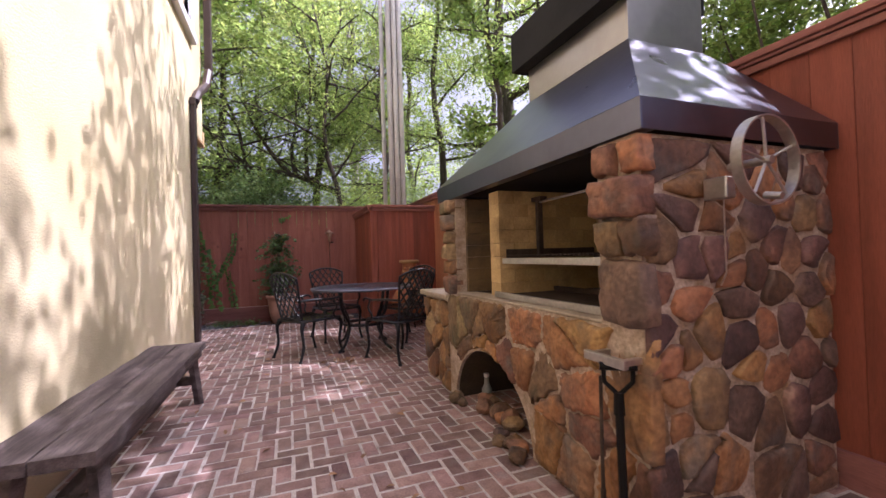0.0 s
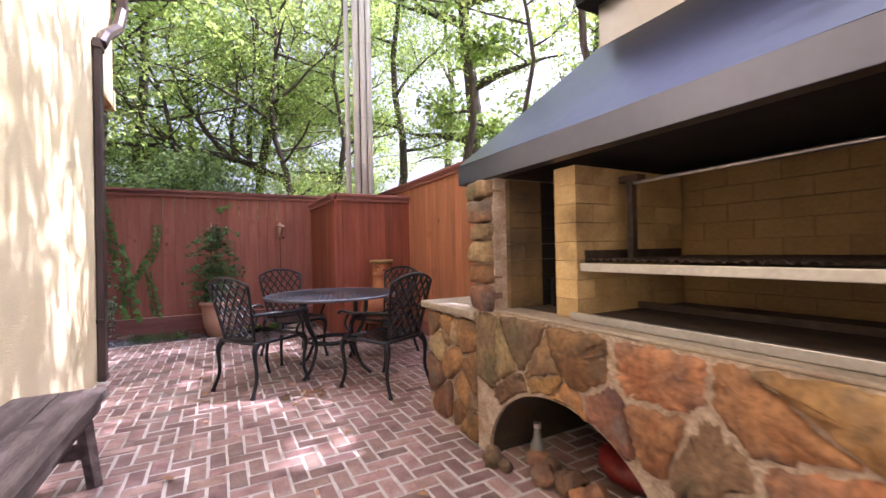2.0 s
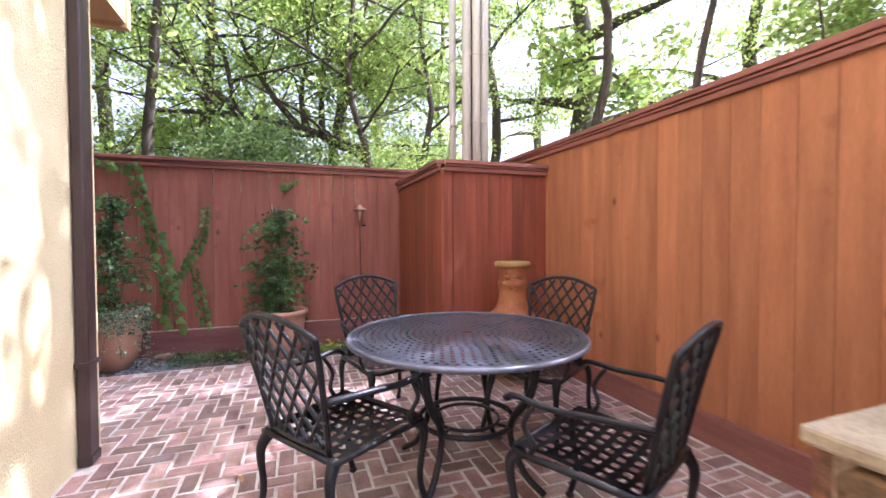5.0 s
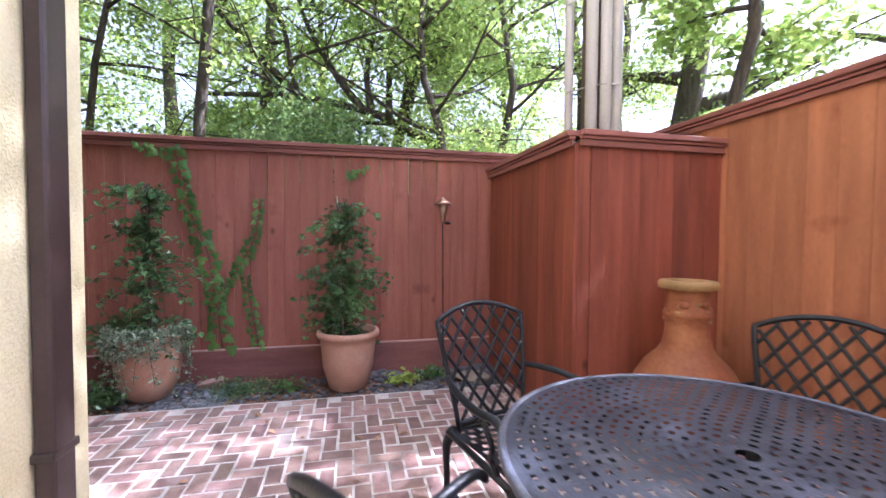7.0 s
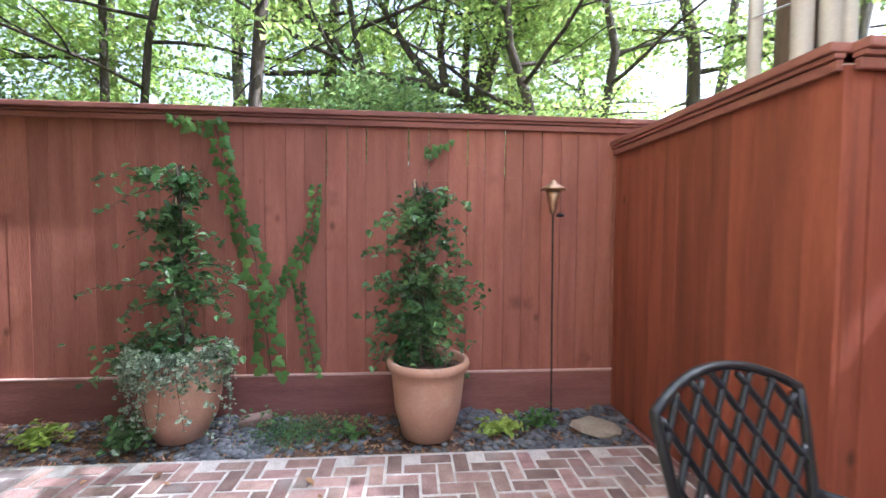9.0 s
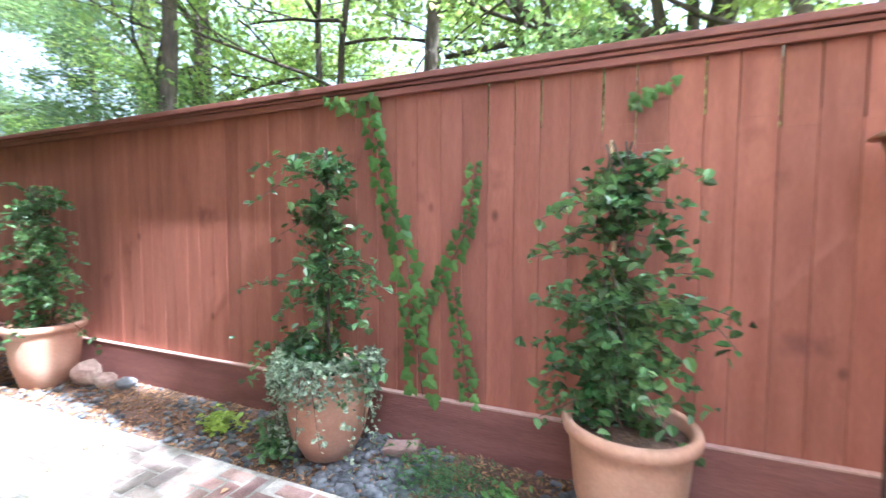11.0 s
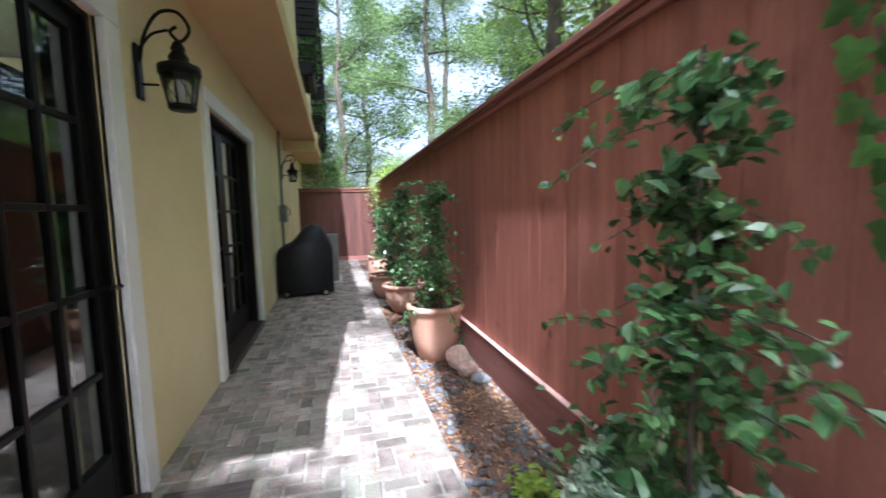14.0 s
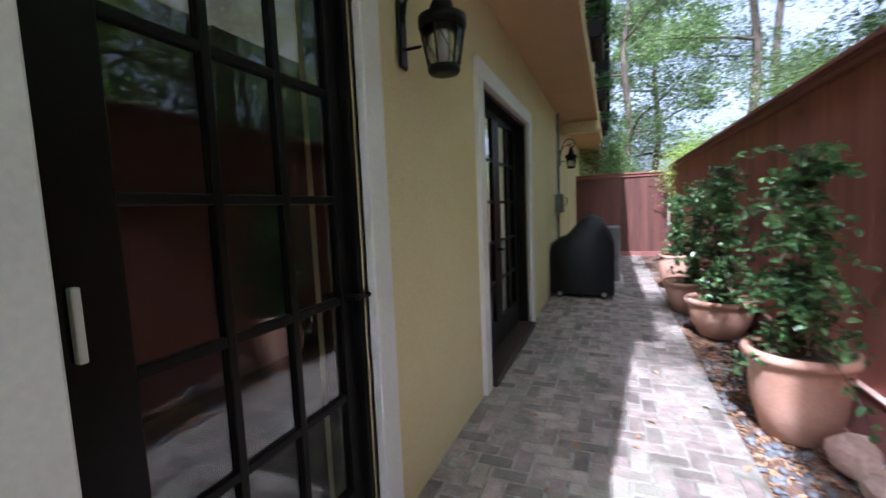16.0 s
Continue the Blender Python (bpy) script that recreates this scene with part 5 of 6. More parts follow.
for k in range(22):
    rk = random.Random(k)
    an, zz, rr_ = k * 2.39, 0.80 + 0.13 * rk.random(), rk.uniform(0.016, 0.034)
    b = bmesh.new()
    r2 = bmesh.ops.create_icosphere(b, subdivisions=2, radius=1)
    for v in r2["verts"]:
        lump = 1 + 0.3 * noise.noise(v.co * 2 + Vector((k, 0, 0)))
        q = Vector((v.co.x * 0.012, v.co.y * rr_, v.co.z * rr_ * 0.75)) * lump
        v.co = Vector((cc[0] + 0.116 * math.cos(an) + q.x * math.cos(an) - q.y * math.sin(an), cc[1] + 0.116 * math.sin(an) + q.x * math.sin(an) + q.y * math.cos(an), zz + q.z))
    part("relief", b, CLAYRIM if k % 3 == 0 else CLAY, ch, smooth=True)
part("stand_ring", tube([(cc[0] + 0.2 * math.cos(k * math.pi / 12), cc[1] + 0.2 * math.sin(k * math.pi / 12), 0.2) for k in range(25)], 0.012, 6), BLACK, ch)
for k in range(3):
    an = 0.5 + k * 2.094
    part("stand_leg", tube([(cc[0] + 0.2 * math.cos(an), cc[1] + 0.2 * math.sin(an), 0.2), (cc[0] + 0.26 * math.cos(an), cc[1] + 0.26 * math.sin(an), 0.0)], 0.011, 6), BLACK, ch)


# ---- pots and plants along the fence ----
def pot(x, y, profile, label, group="terracotta pots in the bed", material=None, at=-0.03):
    root = thing("terracotta_pot", label, "flower pot", group)
    part("body", moved(lathe(profile, 40), Matrix.Translation((x, y, at))), material or TERRA, root, smooth=True)
    rim_r, rim_z = max(r for r, z in profile if z > 0.8 * max(q[1] for q in profile)), max(q[1] for q in profile)
    soil = bmesh.new()
    bmesh.ops.create_circle(soil, cap_ends=True, segments=28, radius=rim_r - 0.035)
    part("soil", moved(soil, Matrix.Translation((x, y, at + rim_z - 0.06))), EARTH, root)
    return root


TALL = [(0.13, 0.0), (0.165, 0.02), (0.215, 0.2), (0.235, 0.4), (0.238, 0.455), (0.262, 0.46), (0.27, 0.485), (0.262, 0.51), (0.24, 0.515), (0.228, 0.5), (0.21, 0.3)]
ROUND = [(0.105, 0.0), (0.14, 0.02), (0.205, 0.15), (0.232, 0.29), (0.22, 0.42), (0.205, 0.465), (0.226, 0.49), (0.234, 0.51), (0.222, 0.525), (0.2, 0.52), (0.18, 0.4)]
BOWL = [(0.13, 0.0), (0.17, 0.02), (0.25, 0.16), (0.28, 0.29), (0.275, 0.33), (0.3, 0.34), (0.31, 0.365), (0.3, 0.39), (0.27, 0.39), (0.25, 0.3)]


def climber(x, y, z0, ztop, spread, leaves, seed, size=0.055, profile=None, label="leafy climbing shrub on a bamboo stake in a pot"):
    """A bushy climber: stakes, winding stems with side shoots, and leaves along the shoots."""
    rng2, nrg = random.Random(seed), np.random.default_rng(seed)
    root = thing("potted_climber", label, "plant", "potted climbers")
    part("stake", tube([(x + 0.02, y + 0.02, z0), (x - 0.03, y + 0.02, ztop + 0.02)], 0.007, 6), STAKE, root)
    part("stake", tube([(x - 0.05, y, z0), (x + 0.02, y + 0.04, ztop - 0.04)], 0.006, 6), STAKE, root)
    pts = []
    for k in range(5):
        b = bmesh.new()
        line = curve([(x + 0.05 * math.cos(k + j * 1.6 + seed), y + 0.05 * math.sin(k + j * 1.6), z0 + (ztop - z0) * j / 6) for j in range(7)], 4)
        tube(line, 0.005, 5, bm=b)
        part("stem", b, BARK, root)
    shoots = 88
    for k in range(shoots):
        h = (int(rng2.random() * 11) + rng2.gauss(0.5, 0.22)) / 11
        h = min(max(h, 0.0), 1.0)
        w = spread * (profile(h) if profile else 1.0 - 0.45 * h)
        an = rng2.uniform(0, 6.283)
        p = Vector((x + rng2.gauss(0, 0.03), y, z0 + (ztop - z0) * h))
        d = Vector((math.cos(an), 0.55 * math.sin(an) - 0.12, rng2.uniform(-0.15, 0.6)))
        ln = w * (rng2.uniform(0.25, 0.8) if k % 4 else rng2.uniform(0.8, 1.2))
        n = 9
        line = []
        for i in range(n):
            q = p + d * ln * i / (n - 1) + Vector((0.02 * math.sin(i + k), 0, -0.4 * ln * (i / (n - 1)) ** 2))
            q.y = min(q.y, YN - 0.06)
            line.append(q)
        if k % 2 == 0:
            part("shoot", tube(line, 0.0026, 4), BARK, root)
        per = max(3, leaves // shoots)
        for i in range(per):
            q = line[min(int(1 + (n - 1) * (i + rng2.random()) / per), n - 1)]
            c = q + Vector((rng2.gauss(0, 0.02), rng2.gauss(0, 0.02), rng2.gauss(0, 0.018)))
            pts.append((c.x, min(c.y, YN - 0.05), c.z))
    leaf_mesh("foliage", pts, size, SHRUB, root, nrg, up=0.55, aspect=0.66)
    return root


pot(-0.125, 8.05, TALL, "tall pale terracotta pot with a rolled rim, standing in the bed")
climber(-0.19, 8.08, 0.44, 1.62, 0.46, 2300, 3, 0.052, lambda h: 0.98 - 0.3 * abs(h - 0.3) - 0.12 * h)
pot(-1.69, 8.11, ROUND, "round-bellied terracotta pot overgrown by trailing pale ivy")
climber(-1.70, 8.12, 0.46, 1.70, 0.5, 1500, 8, 0.052, lambda h: 0.95 if h < 0.2 else (0.95 if 0.28 < h < 0.5 else (0.85 if h > 0.8 else 0.6)))
pot(-4.50, 8.08, TALL, "tall pale terracotta pot with a rolled rim, standing in the sun")
climber(-4.52, 8.1, 0.44, 1.58, 0.55, 1900, 12, 0.052, lambda h: 1.0 - 0.25 * h)
pot(-6.38, 8.1, BOWL, "wide brown terracotta bowl with a garland relief")
climber(-6.36, 8.1, 0.33, 1.62, 0.62, 2000, 17, 0.056, lambda h: 1.0 - 0.3 * h)
pot(-7.35, 8.0, BOWL, "low brown terracotta bowl further along the bed")
climber(-7.4, 8.06, 0.32, 1.45, 0.5, 1000, 21, 0.06)
pot(-8.9, 8.02, ROUND, "round terracotta pot at the far end of the bed")
climber(-8.9, 8.06, 0.45, 1.4, 0.45, 800, 25, 0.06)

# trailing variegated ivy over the round pot
iv = thing("trailing_ivy", "pale variegated ivy spilling over the terracotta pot", "ivy")
r3, nrg3 = random.Random(4), np.random.default_rng(4)
pts = []
for k in range(46):
    an = math.radians(r3.uniform(170, 400))
    fall = r3.choice((0.05, 0.1, 0.14, 0.32, 0.45)) * r3.uniform(0.7, 1.1)
    base = Vector((-1.69 + 0.185 * math.cos(an), 8.11 + 0.185 * math.sin(an), 0.52))
    line = curve([base, base + Vector((0.08 * math.cos(an), 0.08 * math.sin(an), 0.035)), base + Vector((0.115 * math.cos(an), 0.115 * math.sin(an), -0.06)), base + Vector((0.10 * math.cos(an) + r3.uniform(-0.05, 0.05), 0.10 * math.sin(an), -0.06 - fall))], 5)
    line = [Vector((p.x, min(p.y, YN - 0.06), max(p.z, 0.0))) for p in line]
    if k % 2 == 0:
        part("vine", tube(line, 0.002, 4), BARK, iv)
    for i in range(48):
        q = line[r3.randrange(len(line))]
        pts.append((q.x + r3.gauss(0, 0.018), q.y + r3.gauss(0, 0.018), q.z + r3.gauss(0, 0.016)))
leaf_mesh("foliage", pts, 0.026, IVYPALE, iv, nrg3, up=0.4, aspect=0.85)
leaf_mesh("foliage", [(-1.69 + r3.gauss(-0.16, 0.13), 8.03 + r3.gauss(0, 0.08), 0.5 + r3.gauss(0, 0.07)) for _ in range(330)], 0.05, SHRUB, iv, nrg3, aspect=0.7)
leaf_mesh("foliage", [(-1.9 + r3.gauss(0, 0.06), 7.93 + r3.gauss(0, 0.05), 0.02 + abs(r3.gauss(0, 0.09))) for _ in range(160)], 0.05, SHRUB, iv, nrg3, aspect=0.7)


# ---- ivy on the fence boards ----
def ivy_leaf_runs(name, runs, seed, label, taper=True):
    """Ivy stems pressed to the fence with lobed, pointed leaves set left and right in turn."""
    rg, root = random.Random(seed), thing(name, label, "ivy")
    shape = ((-0.3, 0), (-0.42, 0.26), (-0.12, 0.58), (0.05, 0.3), (0.26, 0.34), (0.68, 0), (0.26, -0.34), (0.05, -0.3), (-0.12, -0.58), (-0.42, -0.26))
    for run, size in runs:
        line = curve(run, 9)
        part("vine", tube(line, 0.0035, 5), BARK, root)
        total = sum((q - p).length for p, q in zip(line, line[1:]))
        b = bmesh.new()
        gone, nxt, i = 0.0, 0.0, 0
        for p, q in zip(line, line[1:]):
            step = (q - p).length
            while nxt < gone + step:
                at, k = p.lerp(q, (nxt - gone) / step), nxt / total
                s = size * (1.0 - 0.35 * k if taper else 1.0) * rg.uniform(0.72, 1.25)
                sd = -1 if i % 2 else 1
                c = at + Vector((sd * s * rg.uniform(0.38, 0.85), -0.016 - 0.022 * rg.random(), rg.uniform(-0.014, 0.014)))
                out = math.radians(-90 + sd * rg.uniform(5, 62))
                ax, ay = Vector((math.cos(out), 0, math.sin(out))), Vector((-math.sin(out), 0, math.cos(out)))
                lift, roll = Vector((0, -1, 0)), rg.uniform(-0.3, 0.3)
                mid = b.verts.new(c + lift * 0.007)
                vs = [b.verts.new(c + ax * u * s + ay * v * s + lift * s * (0.16 * (0.3 - u) - 0.1 * abs(v) + roll * v)) for u, v in shape]
                for j in range(10):
                    b.faces.new((mid, vs[j], vs[(j + 1) % 10]))
                nxt += s * rg.uniform(0.37, 0.52)
                i += 1
            gone += step
        part("foliage", b, IVY, root)
    return root


YV = YN - 0.035
ivy_leaf_runs("fence_ivy", [
    ([(-1.224, YV, 0.28), (-1.26, YV, 0.6), (-1.296, YV, 0.88), (-1.34, YV, 1.15), (-1.444, YV, 1.42), (-1.517, YV, 1.75), (-1.60, YV, 2.02), (-1.74, YV, 1.98), (-1.87, YV, 2.08)], 0.092),
    ([(-1.26, YV, 0.62), (-1.19, YV, 0.85), (-1.11, YV, 0.96), (-0.967, YV, 1.23), (-0.92, YV, 1.42), (-0.895, YV, 1.62)], 0.068),
    ([(-0.924, YV, 0.28), (-0.95, YV, 0.45), (-0.985, YV, 0.66), (-1.02, YV, 0.92)], 0.062)], 6, "green ivy climbing the fence boards in a fork")
ivy_leaf_runs("ivy_sprig", [([(0.02, YV, 1.93), (-0.05, YV, 1.90), (-0.15, YV, 1.83)], 0.05)], 9, "small ivy sprig poking through the fence boards", taper=False)

# ---- torch ----
tc = thing("garden_torch", "tall copper garden torch on a thin pole in the bed", "torch")
tx, ty = 0.755, 8.24
part("pole", tube([(tx + 0.015, ty, -0.05), (tx, ty, 1.44)], 0.007, 8), RUST, tc)
part("bowl", lathe([(0.012, 1.43), (0.022, 1.45), (0.03, 1.5), (0.055, 1.60), (0.05, 1.602)], 20, (tx, ty)), COPPER, tc, smooth=True)
part("lid", lathe([(0.085, 1.60), (0.088, 1.607), (0.05, 1.632), (0.028, 1.645), (0.018, 1.665), (0.002, 1.672)], 24, (tx, ty)), COPPER, tc, smooth=True)
part("snuffer", lathe([(0.012, 1.41), (0.03, 1.415), (0.026, 1.43), (0.002, 1.44)], 14, (tx + 0.045, ty - 0.02)), BLACK, tc, smooth=True)


# ---- wall lanterns ----
def lantern(x, z, label):
    root = thing("wall_lantern", label, "lantern", "lanterns on the house wall")
    y = YH
    cy = y + 0.2
    part("backplate", box(x - 0.035, x + 0.035, y + 0.001, y + 0.022, z + 0.05, z + 0.33, 0.012), BLACK, root)
    part("scroll", tube(curve([(x, y + 0.02, z + 0.24), (x, y + 0.05, z + 0.38), (x, y + 0.12, z + 0.49), (x, y + 0.21, z + 0.5), (x, y + 0.26, z + 0.42), (x, y + 0.215, z + 0.355), (x, y + 0.17, z + 0.40), (x, y + 0.2, z + 0.43)], 6), 0.009, 7), BLACK, root, smooth=True)
    part("brace", tube(curve([(x, y + 0.02, z + 0.3), (x, y + 0.08, z + 0.38), (x, y + 0.16, z + 0.41)], 6), 0.007, 6), BLACK, root)
    part("lower_arm", tube([(x, y + 0.02, z + 0.13), (x, y + 0.1, z + 0.13)], 0.007, 6), BLACK, root)
    part("finial", lathe([(0.012, z + 0.36), (0.022, z + 0.345), (0.03, z + 0.33), (0.035, z + 0.315), (0.03, z + 0.3)], 16, (x, cy)), BLACK, root, smooth=True)
    part("crown", lathe([(0.03, z + 0.305), (0.05, z + 0.27), (0.045, z + 0.255), (0.075, z + 0.235), (0.1, z + 0.225), (0.1, z + 0.185), (0.09, z + 0.18)], 20, (x, cy)), BLACK, root, smooth=True)
    part("glass", lathe([(0.055, z + 0.03), (0.06, z + 0.035), (0.086, z + 0.18), (0.084, z + 0.18), (0.057, z + 0.035)], 20, (x, cy)), LAMPGLASS, root, smooth=True)
    for k in range(6):
        an = k * math.pi / 3
        ca, sa = math.cos(an), math.sin(an)
        part("rib", tube([(x + 0.093 * ca, cy + 0.093 * sa, z + 0.19), (x + 0.064 * ca, cy + 0.064 * sa, z + 0.03)], 0.005, 5), BLACK, root)
        c2, s2 = math.cos(an + 1.047), math.sin(an + 1.047)
        part("cross_wire", tube(curve([(x + 0.09 * ca, cy + 0.09 * sa, z + 0.18), (x + 0.08 * math.cos(an + 0.5), cy + 0.08 * math.sin(an + 0.5), z + 0.11), (x + 0.066 * c2, cy + 0.066 * s2, z + 0.04)], 4), 0.003, 4), BLACK, root)
    part("base", lathe([(0.03, z), (0.06, z + 0.002), (0.068, z + 0.012), (0.068, z + 0.03), (0.02, z + 0.032)], 20, (x, cy)), BLACK, root, smooth=True)
    part("candle", lathe([(0.02, z + 0.032), (0.02, z + 0.12), (0.012, z + 0.15), (0.001, z + 0.16)], 12, (x, cy)), CONDUIT, root, "pale candle bulb", smooth=True)
    return root


lantern(-3.36, 1.89, "black iron scroll wall lantern with a glass cage")
lantern(-9.3, 1.95, "black iron scroll wall lantern near the passage's end")

# ---- far end of the passage: covered grill, cooling unit, meter ----
gr = thing("covered_grill", "barbecue grill under a sagging black fabric cover", "grill")
b = bmesh.new()
prof = [(6.30, 0.05), (6.30, 0.76), (6.36, 0.83), (6.5, 0.88), (6.6, 0.98), (6.7, 1.12), (6.84, 1.17), (6.98, 1.12), (7.06, 0.98), (7.12, 0.86), (7.15, 0.78), (7.15, 0.05)]
rows = []
for i, xx in enumerate(np.linspace(-8.45, -7.78, 9)):
    e = 1 - 0.10 * (abs(i - 4) / 4) ** 4
    rows.append([b.verts.new((xx, 6.715 + (y - 6.715) * (0.97 + 0.03 * e) + 0.012 * noise.noise(Vector((xx * 5, y * 6, z * 5))), z * (e if z > 0.5 else 1) + 0.012 * noise.noise(Vector((xx * 6, y * 6, z * 6 + 3))))) for y, z in prof])
for r0, r1 in zip(rows, rows[1:]):
    for k in range(len(prof) - 1):
        b.faces.new((r0[k], r1[k], r1[k + 1], r0[k + 1]))
b.faces.new(rows[0]); b.faces.new(rows[-1][::-1])
bmesh.ops.subdivide_edges(b, edges=b.edges[:], cuts=1)
bmesh.ops.recalc_face_normals(b, faces=b.faces[:])
part("cover", b, COVER, gr, smooth=True)
for yy in (6.42, 7.02):
    wl = part("wheel", tube([(-7.80, yy, 0.055), (-7.765, yy, 0.055)], 0.055, 18), BLACK, gr)
    part("rim", tube([(-7.764, yy, 0.055), (-7.758, yy, 0.055)], 0.032, 14), STEEL, wl)
    part("wheel", tube([(-8.42, yy, 0.055), (-8.38, yy, 0.055)], 0.055, 18), BLACK, gr)
ac = thing("cooling_unit", "grey louvred air-conditioning unit behind the grill", "air conditioner")
part("case", box(-9.7, -9.0, 6.55, 7.25, 0.03, 0.92, 0.02), GREY, ac)
part("pad", box(-9.75, -8.95, 6.5, 7.3, -0.005, 0.03, 0.005), MORTAR, ac)
for k in range(14):
    part("louvre", box(-8.999, -8.985, 6.6, 7.2, 0.1 + k * 0.055, 0.125 + k * 0.055), GREY, ac)
mt = thing("electric_meter", "grey electric meter box and conduit on the wall", "meter")
part("box", box(-8.85, -8.6, YH + 0.001, YH + 0.12, 1.2, 1.5, 0.01), GREY, mt)
part("dial", tube([(-8.725, YH + 0.12, 1.38), (-8.725, YH + 0.17, 1.38)], 0.07, 18), LAMPGLASS, mt)
part("conduit", tube([(-8.78, YH + 0.04, 1.5), (-8.78, YH + 0.04, 2.8)], 0.022, 8), GREY, mt)
part("conduit", tube([(-8.7, YH + 0.04, 1.2), (-8.7, YH + 0.04, 0.0)], 0.022, 8), GREY, mt)

# ---- bed clutter ----
prg = random.Random(31)
verts, faces = [], []
ico = bmesh.new()
bmesh.ops.create_icosphere(ico, subdivisions=1, radius=1)
iv_, if_ = [v.co.copy() for v in ico.verts], [[v.index for v in f.verts] for f in ico.faces]
ico.free()


def bed_z(x, y):
    p = Vector((x, y, 0))
    return -0.035 + 0.035 * noise.noise(p * 3) + 0.012 * noise.noise(p * 21)


def scatter(n, x0, x1, lo, hi, keep):
    for _ in range(n):
        x, y = prg.uniform(x0, x1), prg.uniform(BED + 0.02, YN - 0.05)
        if not keep(x, y):
            continue
        r = prg.uniform(lo, hi)
        m = Matrix.Translation((x, y, bed_z(x, y) + r * 0.35)) @ Euler((prg.uniform(-0.4, 0.4), prg.uniform(-0.4, 0.4), prg.uniform(0, 6.28))).to_matrix().to_4x4() @ Matrix.Diagonal((r * prg.uniform(1.0, 1.6), r, r * prg.uniform(0.45, 0.7), 1))
        o = len(verts)
        verts.extend(tuple(m @ v) for v in iv_)
        faces.extend([o + k for k in f] for f in if_)


patchy = lambda x, y: noise.noise(Vector((x * 1.7, y * 2.5, 4))) > -0.12 or x > 0.1
scatter(2600, -10.5, 1.3, 0.011, 0.028, patchy)
scatter(260, -1.6, -1.1, 0.016, 0.034, lambda x, y: True)
scatter(420, 0.1, 1.3, 0.014, 0.034, lambda x, y: True)
me = bpy.data.meshes.new("pebbles")
me.from_pydata(verts, [], faces)
me.polygons.foreach_set("use_smooth", [True] * len(me.polygons))
me.materials.append(PEBBLE)
tagged(new("pebbles", me), "blue-grey river pebbles strewn over the mulch", "pebbles", kind="stuff")
lrg = np.random.default_rng(12)
xs, ys = lrg.uniform(-10.5, 1.3, 9000), lrg.uniform(BED - 0.03, YN - 0.04, 9000)
tagged(leaf_mesh("leaf_litter", [(x, y, bed_z(x, y) + 0.012) for x, y in zip(xs, ys)], 0.035, DRYLEAF, None, lrg, up=2.2, aspect=0.35), "brown wood chips and dry leaves on the bed", "mulch", kind="stuff")
xs, ys = lrg.uniform(-1.0, 2.2, 110), lrg.uniform(1.0, 7.6, 110)
xs2, ys2 = lrg.normal(0.52, 0.10, 46), lrg.normal(4.62, 0.05, 46)
xs3, ys3 = lrg.uniform(-8, -1.2, 60), lrg.uniform(6.35, 7.75, 60)
keep = [(x, y, 0.010) for x, y in [*zip(xs, ys), *zip(xs2, ys2), *zip(xs3, ys3)] if not (x > 1.05 and 1.0 < y < 3.9)]
tagged(leaf_mesh("fallen_leaves", keep, 0.05, DRYLEAF, None, lrg, up=3.0, aspect=0.5), "dry brown leaves fallen on the brick paving", "leaves", kind="stuff")
for k, (x, y, n, mt_, sz, lb) in enumerate(((-0.95, 8.05, 900, SHRUB, 0.028, "low tuft of fine dark green ground cover"), (0.36, 8.03, 130, LIME, 0.05, "small lime-green leafy plant in the bed"), (-2.5, 8.06, 130, LIME, 0.055, "small lime-green leafy plant in the bed"), (0.62, 8.1, 110, IVY, 0.045, "small green leafy plant in the bed"), (-0.62, 8.02, 70, IVY, 0.045, "small green leafy plant in the bed"), (-1.22, 8.2, 60, IVY, 0.045, "small green leafy plant beside a brick"))):
    root = thing("ground_plant", lb, "plant", "small plants in the bed")
    sp3 = 0.15 if n > 500 else 0.07
    leaf_mesh("foliage", np.stack([lrg.normal(x, sp3, n), lrg.normal(y, sp3 * 0.6, n), np.abs(lrg.normal(0.03, 0.035, n)) - 0.01], 1), sz, mt_, root, lrg, up=0.8, aspect=0.55 if n < 500 else 0.3)
    part("stem", tube([(x, y, -0.04), (x + 0.005, y, 0.05)], 0.004, 5), BARK, root)
tagged(link("loose_brick", moved(box(-0.1, 0.1, -0.05, 0.05, 0, 0.075, 0.008), pose(-1.27, 8.22, -0.02, 4, -6, 12)), BRICK), "loose weathered brick lying in the bed", "brick")
boulder("rock", (-3.98, 8.22, -0.03), 0.09, 2.0, ROCK, "pale pink rock in the bed beside a pot", "rock", "rocks in the bed")
boulder("rock", (-4.16, 8.2, -0.03), 0.12, 3.3, ROCK, "pale pink rock in the bed beside a pot", "rock", "rocks in the bed", 0.9)
boulder("rock", (-3.80, 8.26, -0.03), 0.07, 4.1, PEBBLE, "grey rounded rock in the bed", "rock", "rocks in the bed")
boulder("rock", (1.0, 8.02, -0.03), 0.16, 5.2, FLAG, "flat tan stone lying on the pebbles", "rock", "rocks in the bed", 0.25)
tagged(link("door_mat", moved(box(-0.42, 0.42, -0.2, 0.2, 0.0, 0.014, 0.004), pose(-2.56, YH + 0.30, 0.003)), BENCHWOOD), "worn brown doormat on the bricks at the door", "doormat")


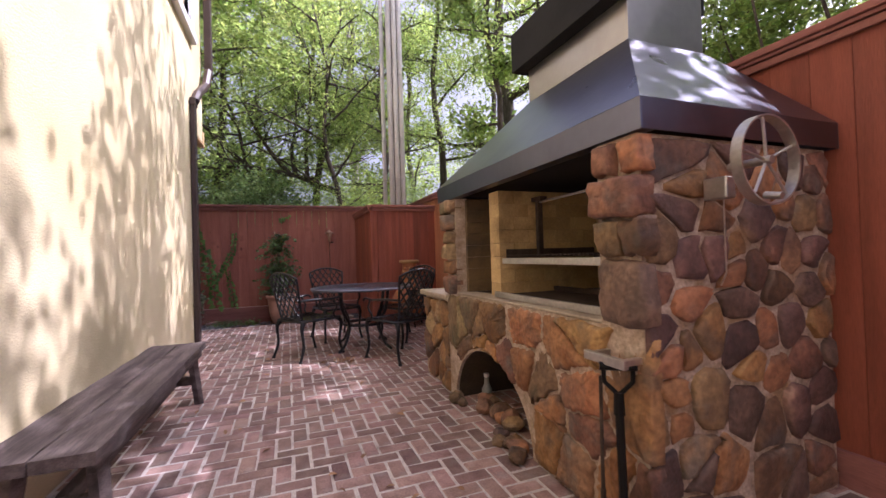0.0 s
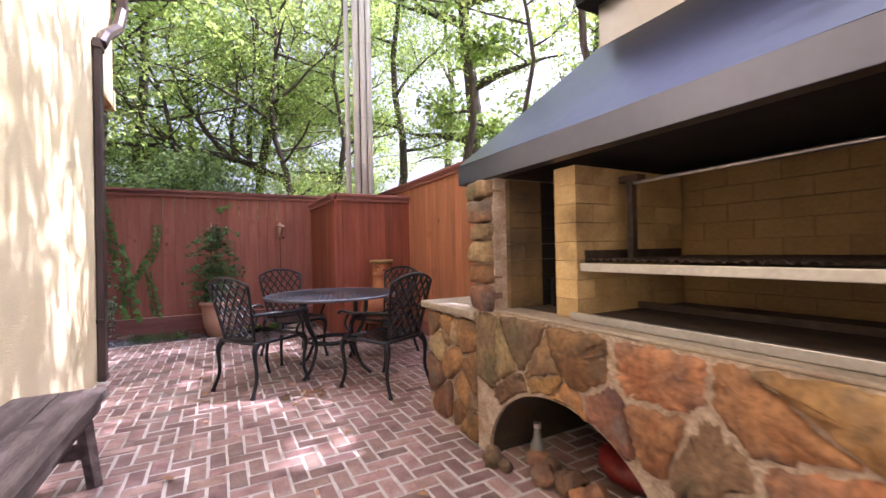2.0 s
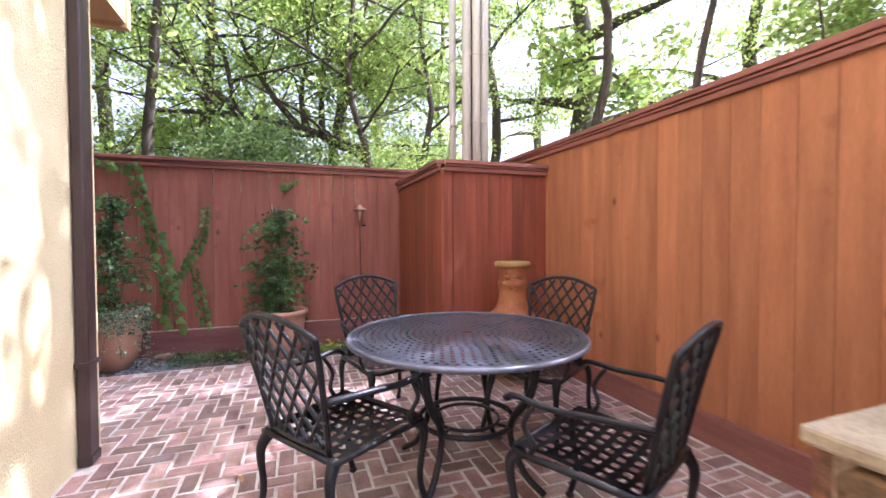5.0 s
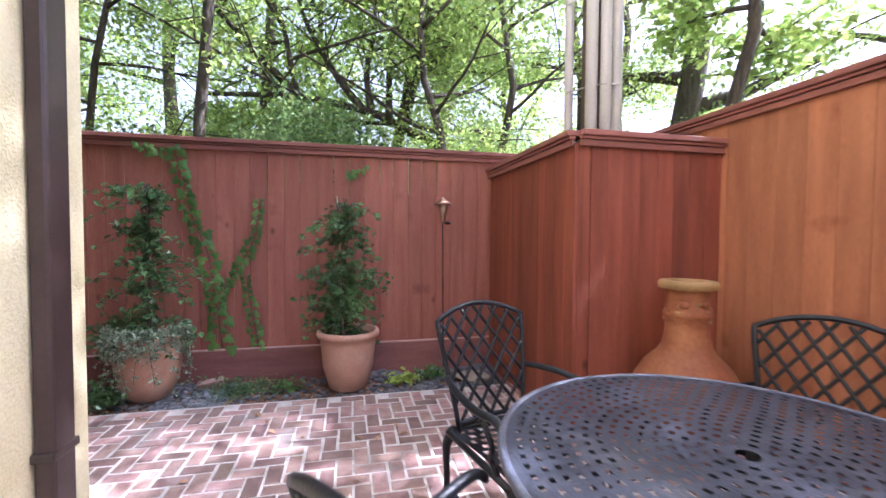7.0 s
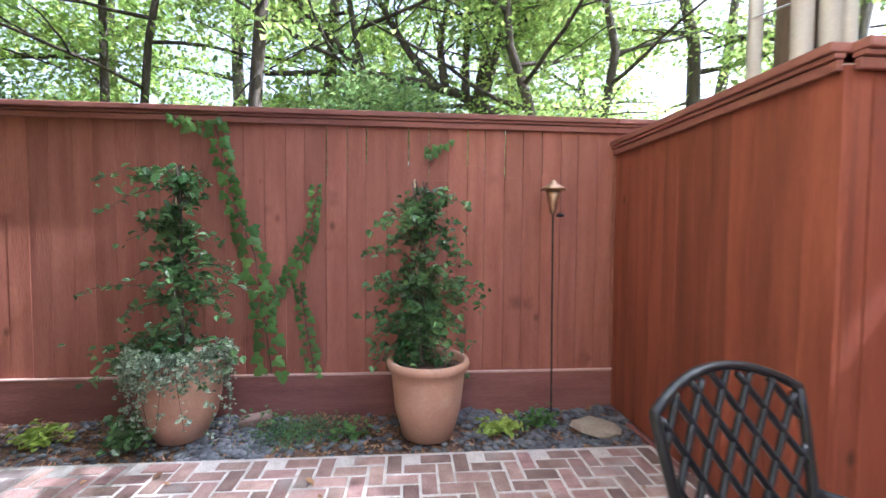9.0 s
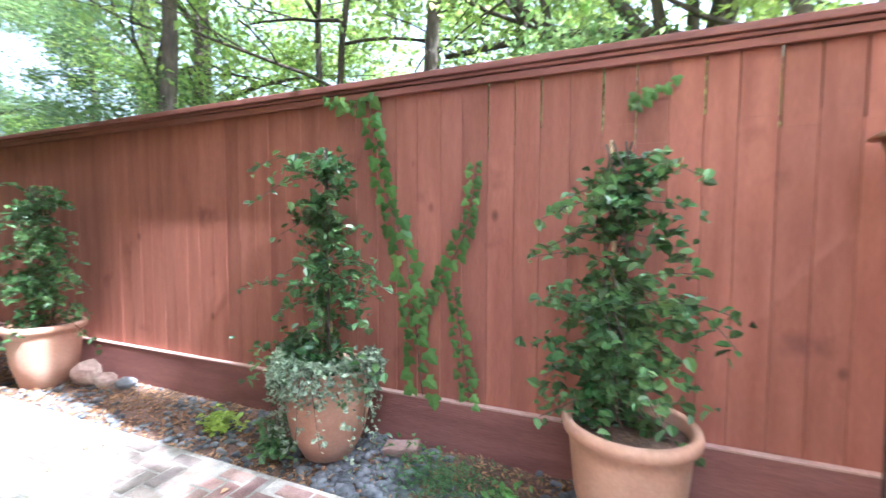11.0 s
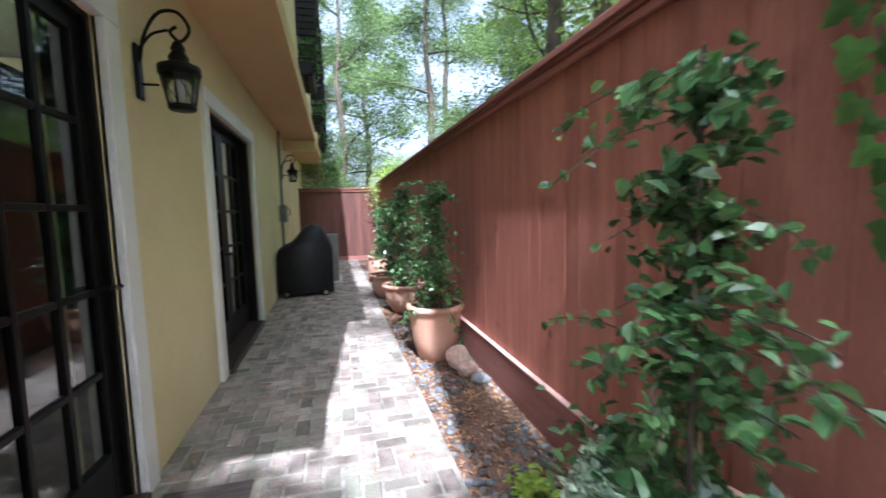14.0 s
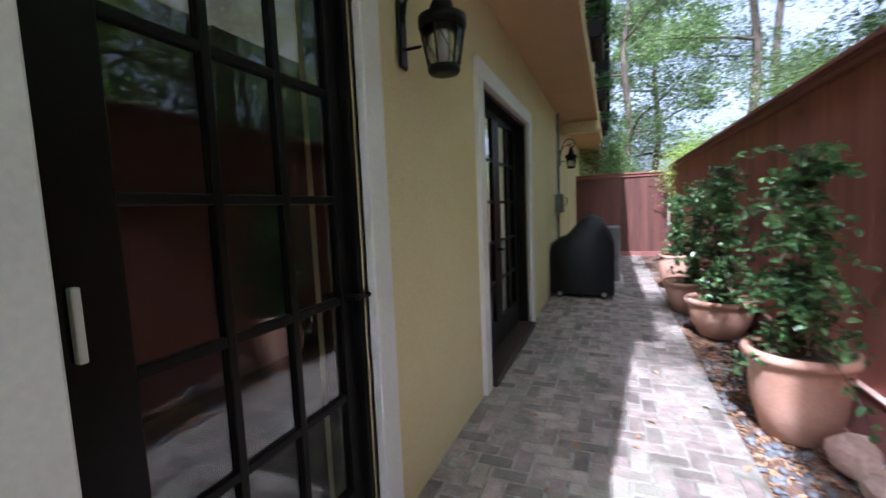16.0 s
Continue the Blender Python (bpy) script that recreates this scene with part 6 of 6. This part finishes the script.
# ---- herringbone bricks ----
def brick_mesh(name, lx, ly):
    """A paver with worn, chamfered upper edges, its top at z 0."""
    b = bmesh.new()
    hx, hy = lx / 2, ly / 2
    lo = [b.verts.new((sx * hx, sy * hy, -0.03)) for sx, sy in ((-1, -1), (1, -1), (1, 1), (-1, 1))]
    mid = [b.verts.new((sx * hx, sy * hy, -0.006)) for sx, sy in ((-1, -1), (1, -1), (1, 1), (-1, 1))]
    hi = [b.verts.new((sx * (hx - 0.006), sy * (hy - 0.006), 0)) for sx, sy in ((-1, -1), (1, -1), (1, 1), (-1, 1))]
    for r0, r1 in ((lo, mid), (mid, hi)):
        for k in range(4):
            b.faces.new((r0[k], r0[(k + 1) % 4], r1[(k + 1) % 4], r1[k]))
    b.faces.new(hi)
    me = bpy.data.meshes.new(name)
    b.to_mesh(me); b.free()
    return me


PITCH, JOINT = 0.0935, 0.012
along_x, along_y = brick_mesh("brick", 2 * PITCH - JOINT, PITCH - JOINT), brick_mesh("brick", PITCH - JOINT, 2 * PITCH - JOINT)
for me in (along_x, along_y):
    me.materials.append(BRICK)


def paved(x, y):
    if not (-12.9 < x < XE - 0.06 and -4.0 < y < BED - 0.02):
        return False
    if y > YH + 0.03 and x < XH + 0.1:
        return not (D1[0] - 0.0 < x < D1[1] and y < YH + 0.07)
    if x < XH + 0.04:
        return False
    if BY0 - 0.0 < y < 3.8 and x > BX0 + 0.05 and not (x < BX1 - 0.15 and AY - AW < y < AY + AW):
        return False
    return not (x > 1.32 and y > 6.8)


brng = random.Random(9)
joined = {"a": [], "b": []}
for i in range(round(-13.0 / PITCH), round(2.5 / PITCH)):
    for j in range(round(-4.2 / PITCH), round(7.9 / PITCH)):
        kind = (i - j) % 4
        if kind not in (0, 3):
            continue
        cx, cy = (i + (1 if kind == 0 else 0.5)) * PITCH, (j + (0.5 if kind == 0 else 1)) * PITCH
        if not paved(cx, cy):
            continue
        tilt = (brng.uniform(-0.6, 0.6), brng.uniform(-0.6, 0.6), brng.uniform(-0.9, 0.9))
        m = pose(cx + brng.uniform(-0.0015, 0.0015), cy + brng.uniform(-0.0015, 0.0015), brng.uniform(-0.0035, 0.0025), *tilt)
        src = along_x if kind == 0 else along_y
        if -0.9 < cx < 1.15 and 2.1 < cy < 4.6:
            ob = new("brick", src)
            ob.parent = patio
            ob.matrix_basis = m
        else:
            joined["b" if cx < -1.9 + 0.8 * noise.noise(Vector((cx, cy, 0))) else "a"].append((src, m))
for key, material in (("a", BRICK_J), ("b", BRICK_G)):
    verts, faces = [], []
    for src, m in joined[key]:
        o = len(verts)
        verts += [tuple(m @ v.co) for v in src.vertices]
        faces += [[o + k for k in p.vertices] for p in src.polygons]
    me = bpy.data.meshes.new("bricks")
    me.from_pydata(verts, [], faces)
    me.materials.append(material)
    tagged(new("bricks", me), kind="stuff").parent = patio
